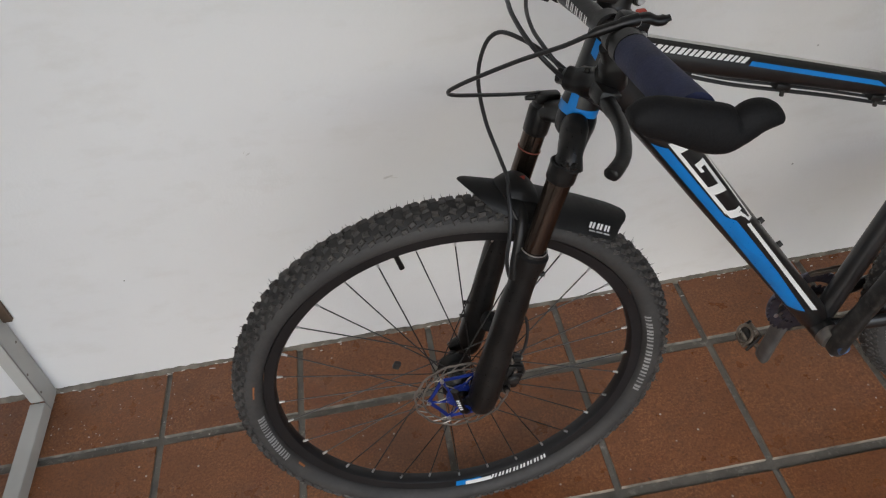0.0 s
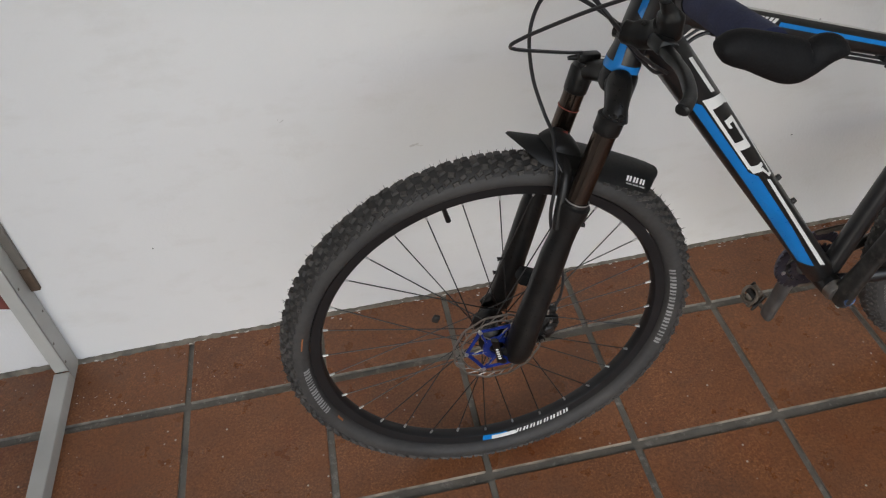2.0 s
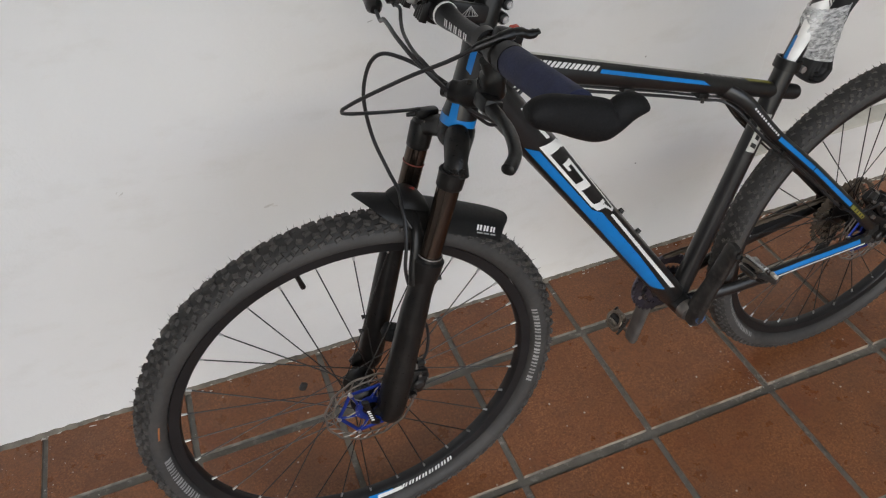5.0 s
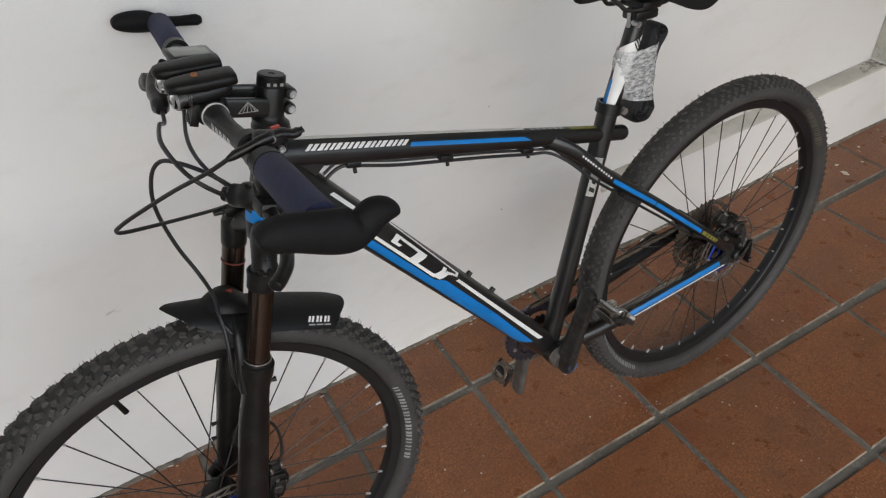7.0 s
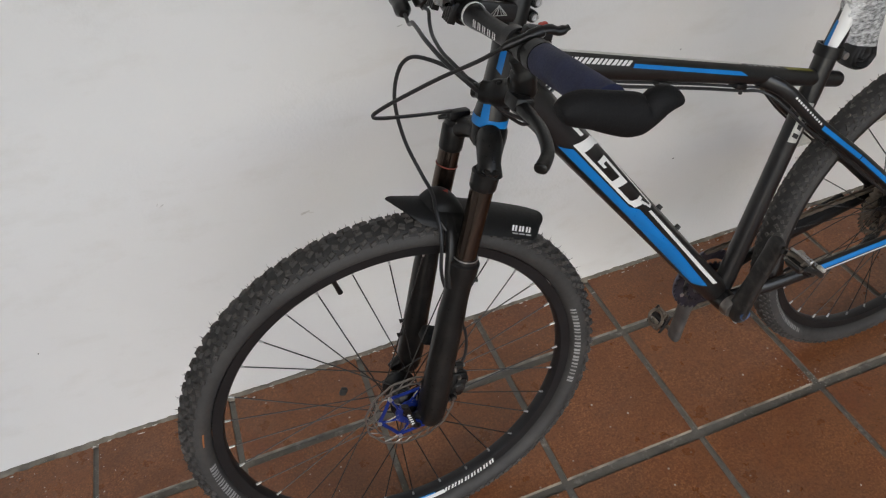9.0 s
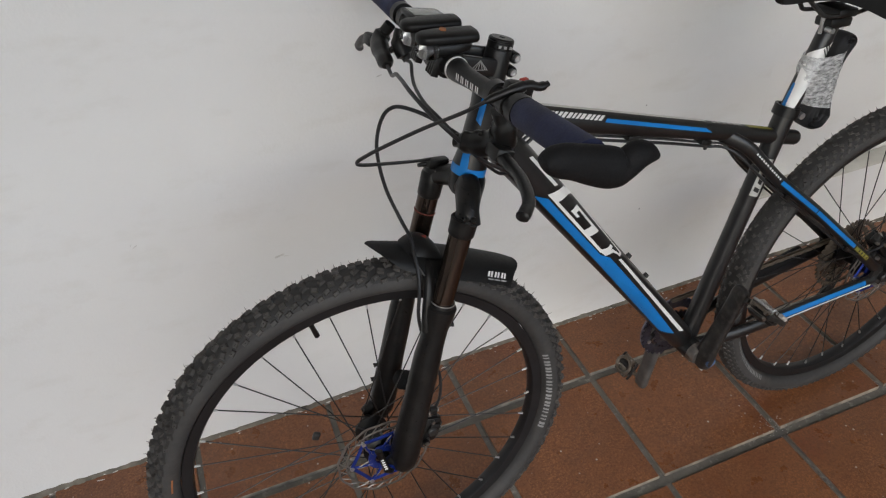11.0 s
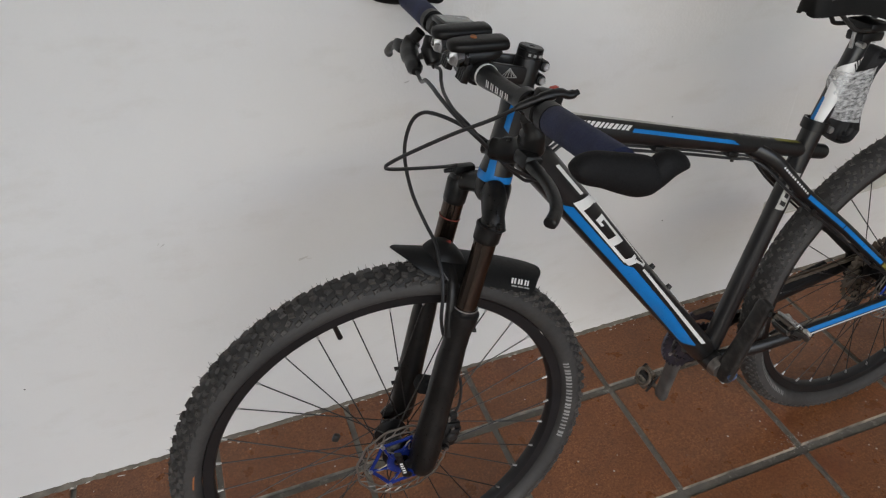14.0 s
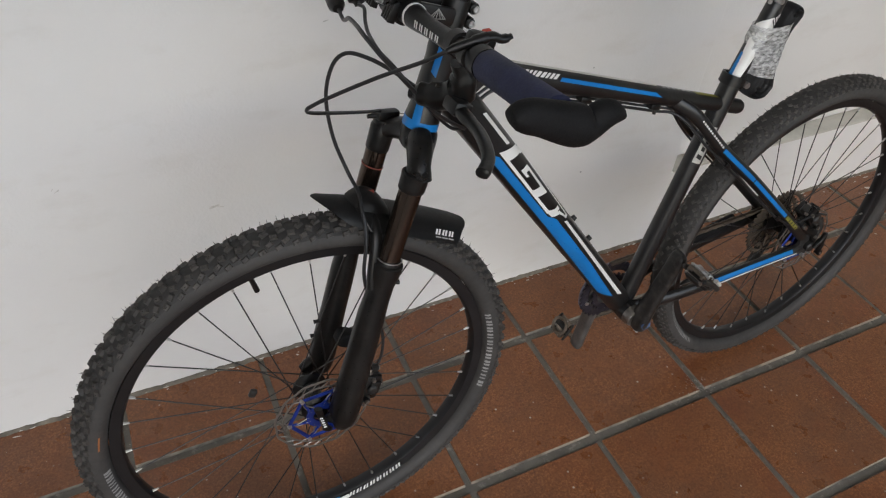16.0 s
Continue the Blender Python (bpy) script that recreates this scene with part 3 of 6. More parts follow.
def wheel(name, u, turn, phase, disc_r, valve, knob_style, front):
    prof = [(0.2975, 0.0), (0.2983, 0.007), (0.3015, 0.0115), (0.3175, 0.0135), (0.3175, 0.0105), (0.311, 0.009), (0.311, -0.009), (0.3175, -0.0105), (0.3175, -0.0135), (0.3015, -0.0115), (0.2983, -0.007)]
    rim = part(name, lathe(bmesh.new(), prof, SEG), RIMB, bike, "black alloy rim with thin steel spokes and knobbly tyre")
    rim.matrix_basis = Matrix.Translation((u, 0, AXLE)) @ pose(0, 0, 0, 0, 0, turn)
    # casing
    tp = []
    for i in range(21):
        a = radians(-153 + 306 * i / 20)
        tp.append((0.336 + 0.0262 * math.cos(a) * (1.0 if math.cos(a) > 0 else 0.75), 0.0275 * math.sin(a)))
    part("tyre", lathe(bmesh.new(), tp, SEG), TYRE, rim, "black rubber tyre sidewall")
    # band under the blocks, coloured dark as the shade between them
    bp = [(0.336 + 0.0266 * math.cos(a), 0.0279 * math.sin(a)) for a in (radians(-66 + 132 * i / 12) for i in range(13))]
    part("tread_base", lathe(bmesh.new(), bp, SEG), GROOVE, rim, "rubber between the tread blocks, darkened to stand in for their shade")
    # tread blocks and moulding hairs
    rng = random.Random(5 if front else 9)
    vs, fs = [], []

    def add_knob(th, off, lx, ly, hh, skew, hair):
        a = radians(off)
        ct, s_ = math.cos(th), math.sin(th)
        rad = Vector((ct, 0, s_))
        tan = Vector((-s_, 0, ct))
        nrm = rad * math.cos(a) + Vector((0, 1, 0)) * math.sin(a)
        lat = -rad * math.sin(a) + Vector((0, 1, 0)) * math.cos(a)
        c = rad * 0.336 + nrm * 0.0262 + Vector((0, 1, 0)) * (0.0013 * math.sin(a))
        t2, l2 = tan * math.cos(skew) + lat * math.sin(skew), lat * math.cos(skew) - tan * math.sin(skew)
        i0 = len(vs)
        for z, k in ((-0.0012, 1.10), (hh, 0.72)):
            for p, q in ((-1, -1), (1, -1), (1, 1), (-1, 1)):
                vs.append(c + nrm * z + t2 * (p * lx * k / 2) + l2 * (q * ly * k / 2))
        for f in ((4, 5, 6, 7), (0, 1, 5, 4), (1, 2, 6, 5), (2, 3, 7, 6), (3, 0, 4, 7)):
            fs.append([i0 + x for x in f])
        if hair:
            d = (nrm + tan * rng.uniform(-0.35, 0.35) + lat * rng.uniform(-0.3, 0.3)).normalized() * rng.uniform(0.004, 0.0095)
            b0 = c + nrm * hh
            i0 = len(vs)
            vs.extend([b0 + tan * 0.0007, b0 - tan * 0.0004 + lat * 0.0006, b0 - tan * 0.0004 - lat * 0.0006, b0 + d])
            fs.extend([[i0, i0 + 1, i0 + 3], [i0 + 1, i0 + 2, i0 + 3], [i0 + 2, i0, i0 + 3]])

    if knob_style == "cross":
        n = 92
        for i in range(n):
            th = 2 * math.pi * i / n
            odd = i % 2
            for sgn in (-1, 1):
                j = lambda: rng.uniform(-0.22, 0.22)
                add_knob(th, sgn * 61, 0.0108, 0.0074, 0.0032, 0.25 * sgn + j(), rng.random() < 0.8)
                add_knob(th + 0.034, sgn * 47, 0.0112, 0.0076, 0.0042, 0.40 * sgn + j(), rng.random() < 0.8)
                add_knob(th + 0.008, sgn * 30, 0.0110, 0.0078, 0.0048, -0.30 * sgn + j(), rng.random() < 0.7)
                add_knob(th + 0.040 + 0.004 * odd, sgn * 12, 0.0112, 0.0076, 0.0046, 0.35 * sgn + j(), rng.random() < 0.7)
    else:
        n = 124
        for i in range(n):
            th = 2 * math.pi * i / n
            odd = i % 2
            for sgn in (-1, 1):
                j = lambda: rng.uniform(-0.25, 0.25)
                add_knob(th, sgn * (60 + 2 * odd), 0.0085, 0.0070, 0.0018, 0.2 * sgn + j(), rng.random() < 0.55)
                add_knob(th + 0.025, sgn * 43, 0.0090, 0.0066, 0.0020, 0.5 * sgn + j(), rng.random() < 0.35)
                add_knob(th + 0.008, sgn * (26 + 3 * odd), 0.0085, 0.0066, 0.0020, -0.4 * sgn + j(), rng.random() < 0.35)
            add_knob(th + 0.025, 9 if odd else -9, 0.0095, 0.0072, 0.0020, 0.4, rng.random() < 0.35)
    me = bpy.data.meshes.new("tread")
    me.from_pydata([tuple(v) for v in vs], [], fs)
    me.materials.append(KNOB)
    me.update()
    tr = new("tread", me)
    tr.parent = rim
    tagged(tr, "black rubber tread blocks with moulding hairs", kind="stuff")
    # hub
    fl = 0.029 if front else 0.031
    flw = 0.022 if front else 0.018
    sp = 0.050 if front else 0.062
    hp = [(0.0, -sp), (0.008, -sp), (0.0105, -sp + 0.006), (0.016, -flw - 0.012), (fl, -flw - 0.004), (fl, -flw), (0.016, -flw + 0.006), (0.0145, 0.0), (0.016, flw - 0.006), (fl, flw), (fl, flw + 0.004), (0.014, flw + 0.01), (0.0105, sp - 0.006), (0.008, sp), (0.0, sp)]
    part("hub", lathe(bmesh.new(), hp, 32, False), PLASTIC, rim)
    # spokes: crossed three times, heads on both flanges
    for i in range(32):
        side = -1 if i % 2 == 0 else 1
        lead = (1 if (i // 2) % 2 == 0 else -1) * side
        a = radians(phase + 11.25 * i)
        h = a + lead * radians(66)
        side = -side
        p0 = Vector((fl * 0.88 * math.cos(h), side * (flw + 0.002), fl * 0.88 * math.sin(h)))
        p1 = Vector((0.298 * math.cos(a), side * 0.002, 0.298 * math.sin(a)))
        b = bmesh.new()
        rod(b, p0, p1, 0.00105, 6)
        part("spoke", b, SPOKE, rim)
        q = p1 + (p0 - p1).normalized() * 0.010
        part("spoke_nipple", tube([p1, p1.lerp(q, 0.6), q], [0.0023, 0.0020, 0.0016], 8), SILVER, rim)
    # valve
    va = radians(valve)
    e = Vector((math.cos(va), 0, math.sin(va)))
    vb = tube([e * 0.2985, e * 0.293, e * 0.292, e * 0.272, e * 0.268, e * 0.266], [0.0045, 0.0045, 0.0038, 0.0042, 0.0042, 0.002], 12)
    part("valve", vb, PLASTIC, rim, "black capped tyre valve")
    # disc rotor on the open side
    y = -0.043 if front else -0.050
    R = disc_r
    rb = bmesh.new()
    outer = [(R - 0.0012 * (1 + math.cos(2 * math.pi * k * 12 / 144))) for k in range(144)]
    rings = []
    for ri in (0, 1):
        for yy in (y - 0.0009, y + 0.0009):
            rings.append([rb.verts.new(((outer[k] - ri * 0.0034) * math.cos(2 * math.pi * k / 144), yy, (outer[k] - ri * 0.0034) * math.sin(2 * math.pi * k / 144))) for k in range(144)])
    for a_, b_ in ((0, 1), (1, 3), (3, 2), (2, 0)):
        for k in range(144):
            rb.faces.new((rings[a_][k], rings[a_][(k + 1) % 144], rings[b_][(k + 1) % 144], rings[b_][k]))
    for k in range(24):                      # lacing of the braking track
        a1, a2 = 2 * math.pi * k / 24, 2 * math.pi * (k + 0.7) / 24
        rod(rb, (math.cos(a1) * (R - 0.004), y, math.sin(a1) * (R - 0.004)), (math.cos(a2) * (R - 0.0150), y, math.sin(a2) * (R - 0.0150)), 0.0010, 5)
    lathe(rb, [(R - 0.0172, y - 0.0008), (R - 0.0146, y - 0.0008), (R - 0.0146, y + 0.0008), (R - 0.0172, y + 0.0008)], 72)
    part("brake_rotor", rb, STEEL, rim, "thin steel disc brake rotor")
    hubdisc = lathe(bmesh.new(), [(0.014, y - 0.002), (0.026, y - 0.002), (0.026, y + 0.002), (0.014, y + 0.002)], 32)
    part("rotor_carrier", hubdisc, HUB, rim, "blue anodised rotor carrier")
    for k in range(6):                       # each arm: a strut to its outer bolt and a chord to the next bolt
        a1 = 2 * math.pi * k / 6 + 0.03
        a2 = a1 + math.pi / 3
        tip, nxt = (Vector((math.cos(a) * (R - 0.025), y, math.sin(a) * (R - 0.025))) for a in (a1, a2))
        root = Vector((math.cos(a1 + 0.35) * 0.024, y, math.sin(a1 + 0.35) * 0.024))
        ab = bmesh.new()
        sweep(ab, [root, root.lerp(tip, 0.5), tip], [(0.0028, 0.0022), (0.0022, 0.0020), (0.0028, 0.0020)], 8, up=(0, 1, 0))
        sweep(ab, [tip, tip.lerp(nxt, 0.5) * 0.985 + Vector((0, y * 0.015, 0)), nxt], [(0.0034, 0.0022)] * 3, 8, up=(0, 1, 0))
        part("carrier_arm", ab, HUB, rim)
        for da in (-0.20, 0.28):             # thin bare struts inside each arm
            o = Vector((math.cos(a1 + da) * 0.021, y - 0.001, math.sin(a1 + da) * 0.021))
            part("rotor_strut", tube([o, o.lerp(tip, 0.55) + Vector((-tip.z, 0, tip.x)) * 0.08, tip], 0.0012, 6), STEEL, rim)
        for da in (-0.16, 0.16):
            o = Vector((math.cos(a1 + da) * (R - 0.016), y, math.sin(a1 + da) * (R - 0.016)))
            part("rotor_leg", tube([tip, o], 0.0012, 6), STEEL, rim)
        part("rotor_bolt", tube([tip + Vector((0, -0.0045, 0)), tip + Vector((0, 0.002, 0))], 0.0036, 8), SILVER, rim)
    return rim


def arc_print(parent, name, mat, r0, r1, a0, a1, y, label="", gaps=0, solid=0.7):
    """Printed bars on a sidewall or rim, along an arc from a0 to a1 degrees, on the open side."""
    n = gaps or 1
    for i in range(n):
        b = bmesh.new()
        s, e = a0 + (a1 - a0) * i / n, a0 + (a1 - a0) * (i + (solid if gaps else 1)) / n
        rows = []
        for k in range(5):
            t = radians(s + (e - s) * k / 4)
            rows.append([b.verts.new((r * math.cos(t), yy, r * math.sin(t))) for r, yy in zip((r0, (r0 + r1) / 2, r1), y)])
        for ra, rb in zip(rows, rows[1:]):
            for k in range(2):
                b.faces.new((ra[k], rb[k], rb[k + 1], ra[k + 1]))
        part(name, b, mat, parent, label)


def arc_letters(parent, mat, r0, r1, a0, a1, n, seed):
    """Unreadable sidewall writing: two plain bars for each sign."""
    rng = random.Random(seed)
    d = (a1 - a0) / n
    for i in range(n):
        b = bmesh.new()
        s = a0 + d * i
        k = rng.uniform(0.22, 0.34)
        strokes = [(s, s + k * d, r0, r1), (s + 0.46 * d, s + (0.46 + k * 0.8) * d, r0, r1)]
        for e0, e1, q0, q1 in strokes:
            g = [[b.verts.new((r * math.cos(radians(t)), wall_y(r), r * math.sin(radians(t)))) for r in (q0, (q0 + q1) / 2, q1)] for t in (e0, (e0 + e1) / 2, e1)]
            for x in range(2):
                for y in range(2):
                    b.faces.new((g[x][y], g[x + 1][y], g[x + 1][y + 1], g[x][y + 1]))
        part("lettering_bar", b, mat, parent)


def wall_y(r):
    """How far out the tyre casing lies at radius r (open side, slightly lifted)."""
    c = (r - 0.336) / 0.0262
    if c < 0:
        c /= 0.75
    return -0.0275 * math.sqrt(max(0.0, 1 - c * c)) - 0.0006


front_wheel = wheel("front_wheel", 0.0, -1.1, 7.3, 0.080, 102.9, "cross", True)
rear_wheel = wheel("rear_wheel", BASE, 0.0, 1.6, 0.081, 193.0, "race", False)
yy = lambda a, b: [wall_y(a), wall_y((a + b) / 2), wall_y(b)]
arc_letters(front_wheel, SIDE, 0.3235, 0.3325, 15.0, -19.0, 11, 1)
arc_letters(front_wheel, SIDE, 0.3225, 0.3325, 177.0, 199.0, 9, 2)
arc_print(front_wheel, "orange_bar", ORANGE, 0.322, 0.3245, 203, 206, yy(0.322, 0.3245))
arc_print(front_wheel, "orange_bar", ORANGE, 0.331, 0.3335, 163, 168, yy(0.331, 0.3335))
arc_letters(rear_wheel, OLIVE, 0.321, 0.3315, 48.0, 22.0, 9, 3)
arc_letters(rear_wheel, PRINT, 0.324, 0.3325, 196.0, 229.0, 11, 4)
arc_print(front_wheel, "rim_sticker", BLUE, 0.3005, 0.3160, 264.5, 274.0, [-0.0137, -0.0140, -0.0142], "blue end of the rim sticker")
arc_print(front_wheel, "rim_sticker", WHITE, 0.3045, 0.3160, 268.0, 277.5, [-0.0141, -0.0144, -0.0146], "white part of the rim sticker")
for i in range(8):                       # maker's name on the rim, plain slanted bars
    for d, wd in ((0.0, 0.75), (1.25, 0.65)):
        b = bmesh.new()
        a0 = 278.2 + 2.75 * i + d
        b.faces.new([b.verts.new((r * math.cos(radians(a)), y, r * math.sin(radians(a)))) for r, a, y in ((0.3030, a0, -0.0138), (0.3030, a0 + wd, -0.0138), (0.3145, a0 + wd - 0.9, -0.0143), (0.3145, a0 - 0.9, -0.0143))])
        part("lettering_bar", b, WHITE, front_wheel)

# ---- suspension fork
def leg_u(h):
    return 0.088 + (0.322 if h > 0.578 else 0.288) * (h - 0.578)


def leg_at(w, h, du=0.0):
    """On the axis of a fork leg; w is 1 on the open side, -1 on the wall side."""
    return Vector((leg_u(h) + du + (0.006 if w < 0 else 0.0), -0.064 * w, h))


for w in (1, -1):
    P = lambda h, du=0.0: leg_at(w, h, du)
    k = 1.0 if w > 0 else 0.94
    prof = ((0.354, 0.010), (0.3565, 0.0170), (0.366, 0.0220), (0.379, 0.0240), (0.398, 0.0246), (0.442, 0.0236), (0.489, 0.0223), (0.535, 0.0220), (0.578, 0.0214), (0.606, 0.0194), (0.630, 0.0192), (0.642, 0.0204), (0.652, 0.0226), (0.668, 0.0232), (0.6705, 0.0200))
    leg = part("fork_lower_leg", tube([P(h) for h, r in prof], [r * k for h, r in prof], 28), FORK, bike, "satin black fork lower leg")
    part("wiper_seal", lathe(bmesh.new(), [(0.0163, -0.004), (0.0192, -0.004), (0.0192, 0.0), (0.0186, 0.0022), (0.0163, 0.0030)], 28, True, (0, 0, 0), 2), FORK, leg).matrix_basis = Matrix.Translation(P(0.673)) @ pose(0, 0, 0, 0, 17.8, 0)
    part("seal_ring", lathe(bmesh.new(), [(0.0176, -0.0007), (0.0190, -0.0007), (0.0190, 0.0007), (0.0176, 0.0007)], 28, True, (0, 0, 0), 2), SILVER, leg, "thin bright seal spring").matrix_basis = Matrix.Translation(P(0.676)) @ pose(0, 0, 0, 0, 17.8, 0)
    part("stanchion", tube([P(0.66), P(0.80)], 0.0163, 28), STANCH, bike, "bronze-black polished stanchion")
    if w > 0:
        tops, rad = (0.783, 0.7845, 0.792, 0.803, 0.8065, 0.8085), (0.0176, 0.0188, 0.0190, 0.0193, 0.0200, 0.0182)
    else:
        tops, rad = (0.777, 0.7785, 0.786, 0.800, 0.812, 0.816), (0.0165, 0.0178, 0.0180, 0.0184, 0.0186, 0.0165)
    part("crown_sleeve", tube([P(h) for h in tops], rad, 28), FORK, bike)
    part("axle_foot", tube([(0.0, -0.062 * w, AXLE - 0.002), (0.012, -0.063 * w, AXLE + 0.002), (0.034, -0.064 * w, AXLE + 0.010)], [(0.008, 0.013), (0.011, 0.0165), (0.013, 0.020)], 16, power=2.6), FORK, bike)
part("travel_ring", lathe(bmesh.new(), [(0.0163, -0.0008), (0.0173, -0.0008), (0.0173, 0.0008), (0.0163, 0.0008)], 28, True, (0, 0, 0), 2), simple("dull_red_rubber", (0.17, 0.032, 0.020), 0.6, 0, 0.2, 60), bike, "thin red rubber travel ring").matrix_basis = Matrix.Translation(leg_at(-1, 0.752)) @ pose(0, 0, 0, 0, 22, 0)
# crown: a slim arched bridge with a waisted shoulder over each leg
crown = catmull([(0.1655, -0.064, 0.800), (0.170, -0.056, 0.818), (0.182, -0.034, 0.824), (0.1945, -0.010, 0.826), (0.1955, 0.004, 0.826), (0.188, 0.030, 0.821), (0.175, 0.054, 0.812), (0.171, 0.064, 0.797)], 5)
cr = []
for i in range(len(crown)):
    x = abs(i / (len(crown) - 1) * 2 - 1)
    cr.append((0.0150 + 0.0105 * (1 - x) ** 1.6, 0.0130 + 0.0080 * (1 - x) ** 1.4))
fork_crown = part("fork_crown", tube(crown, cr, 20), FORK, bike, "glossy black forged fork crown")
part("crown_seat", tube([(0.1865, 0, 0.806), (0.189, 0, 0.812), (0.193, 0, 0.824), (0.197, 0, 0.8385)], [0.017, 0.0225, 0.0242, 0.0244], 28), FORK, fork_crown)
part("crown_shoulder", tube([(0.1635, -0.0645, 0.800), (0.1655, -0.063, 0.808), (0.168, -0.060, 0.815), (0.173, -0.052, 0.824), (0.181, -0.036, 0.832), (0.187, -0.022, 0.836)], [0.0198, 0.0180, 0.0160, 0.0165, 0.0180, 0.0160], 20), FORK, fork_crown)
# near leg: air cap sunk into a dished pocket
cap = part("air_cap", tube([(0.1625, -0.068, 0.803), (0.165, -0.070, 0.8125), (0.1655, -0.0705, 0.8145)], [0.0150, 0.0135, 0.0105], 20), simple("glossy_black_cap", (0.006, 0.006, 0.006), 0.16, 0, 0.1, 60, 0, 0.6), bike, "glossy black air cap")
for dx, dz, rr in ((-0.007, 0.003, 0.0042), (0.004, -0.001, 0.0052), (-0.001, -0.004, 0.0035)):
    part("cap_lug", tube([(0.163 + dx, -0.079, 0.812 + dz), (0.165 + dx, -0.083, 0.814 + dz)], [rr, rr * 0.6], 10), FORK, cap)
# far leg: lockout cap with its cable clamp lying across
lock = part("lockout_cap", tube([leg_at(-1, 0.814), leg_at(-1, 0.816), leg_at(-1, 0.823), leg_at(-1, 0.8245)], [0.0155, 0.0168, 0.0165, 0.014], 24), PLASTIC, bike, "black remote lockout cap")
part("cable_stop", box(leg_at(-1, 0.8305) + Vector((0.000, -0.002, 0)), (0.036, 0.016, 0.014), Euler((0, 0.17, 0.10)), 0.004), PLASTIC, lock)
part("cable_barrel", tube([leg_at(-1, 0.833) + Vector((-0.031, -0.001, 0.0)), leg_at(-1, 0.832) + Vector((-0.016, -0.001, 0.0))], [0.0030, 0.0046], 10), PLASTIC, lock)
part("clamp_screw", tube([leg_at(-1, 0.822) + Vector((-0.004, -0.016, 0.0)), leg_at(-1, 0.822) + Vector((-0.004, -0.021, 0.0))], [0.0045, 0.0038], 12), STEEL, lock)
part("inner_wire", tube([leg_at(-1, 0.829) + Vector((0.016, -0.003, 0)), leg_at(-1, 0.828) + Vector((0.030, -0.008, 0))], 0.0007, 6), STEEL, lock)
# arch between the lowers, under the guard
half = [(0.092, 0.064, 0.632), (0.096, 0.060, 0.655), (0.106, 0.050, 0.692), (0.113, 0.034, 0.713), (0.116, 0.012, 0.721)]
arch = catmull([Vector((u, -w, h)) for u, w, h in half] + [Vector((u + 0.006, w, h)) for u, w, h in reversed(half)], 5)
part("fork_arch", tube(arch, [(0.0085, 0.0125)] * len(arch), 16), FORK, bike, "black cast fork arch")
sb = bmesh.new()
block(sb, (0.0, 0, 0.0), (0.044, 0.030, 0.026), Euler((0, 0.30, 0)), 0.007, 3)
block(sb, (0.018, -0.004, -0.006), (0.022, 0.024, 0.018), None, 0.005, 2)
part("sensor_bracket", sb, FOAM, bike, "black speed sensor bracket").matrix_basis = Matrix.Translation((0.074, 0.014, 0.462)) @ pose(0, 0, 0, 0, 14, 0)
for h in (0.439, 0.469):
    part("hose_screw", tube([leg_at(-1, h, -0.017), leg_at(-1, h + 0.002, -0.027), leg_at(-1, h + 0.002, -0.031)], [0.0030, 0.0030, 0.0042], 10), DUSTY, bike)
part("hose_screw", tube([leg_at(1, 0.628, 0.017), leg_at(1, 0.626, 0.026), leg_at(1, 0.6255, 0.030)], [0.0030, 0.0032, 0.0044], 10), PLASTIC, bike)


# ---- brake calipers
def caliper(name, m):
    """Two bolted half shells over the rotor, with fins, piston caps, banjo, bleed screw and post mounts."""
    cb = bmesh.new()
    block(cb, (0, -0.011, 0), (0.030, 0.015, 0.056), None, 0.005, 2)
    block(cb, (0.004, -0.019, 0.002), (0.020, 0.007, 0.030), None, 0.003, 2)
    block(cb, (-0.004, -0.0, 0.028), (0.024, 0.028, 0.010), None, 0.003, 2)
    block(cb, (-0.004, 0.0, -0.028), (0.024, 0.028, 0.010), None, 0.003, 2)
    body = part(name, cb, PLASTIC, bike, "black two-piece disc brake caliper")
    body.matrix_basis = m
    part("inner_shell", box((0.0, 0.012, 0), (0.030, 0.014, 0.056), None, 0.005, 2), PLASTIC, body)
    part("piston_cap", lathe(bmesh.new(), [(0.0, -0.0265), (0.007, -0.0265), (0.0095, -0.0245), (0.0105, -0.0215), (0.0, -0.0215)], 20, False), DUSTY, body, "round dark piston cap")
    for z in (0.021, -0.021):
        part("caliper_bolt", tube([(-0.003, -0.0235, z), (-0.003, -0.0205, z), (-0.003, -0.018, z)], [0.0034, 0.0042, 0.0042], 10), STEEL, body)
    for k in range(4):
        part("pad_fin", box((0.017 + 0.0022 * k, 0.001, 0.0), (0.0009, 0.020, 0.024 - 0.003 * k), None, 0.0002, 1), DUSTY, body)
    part("pad_pin", tube([(0.013, -0.021, 0.011), (0.013, 0.02, 0.011)], 0.0016, 8), SILVER, body)
    part("bleed_screw", tube([(-0.010, -0.014, 0.032), (-0.012, -0.014, 0.039), (-0.0125, -0.014, 0.042)], [0.0036, 0.0032, 0.0020], 10), STEEL, body)
    part("hose_banjo", tube([(-0.006, -0.026, -0.024), (-0.006, -0.020, -0.024)], 0.0062, 12), PLASTIC, body)
    part("banjo_bolt", tube([(-0.006, -0.0285, -0.024), (-0.006, -0.026, -0.024)], 0.0040, 6), STEEL, body)
    for z in (0.036, -0.036):
        part("post_mount", tube([(0.004, -0.004, z), (-0.012, -0.008, z * 1.06)], [(0.0075, 0.0075), (0.0085, 0.0085)], 14), DUSTY, body)
        part("mount_bolt", tube([(0.010, -0.004, z), (0.003, -0.004, z)], 0.0044, 8), STEEL, body)


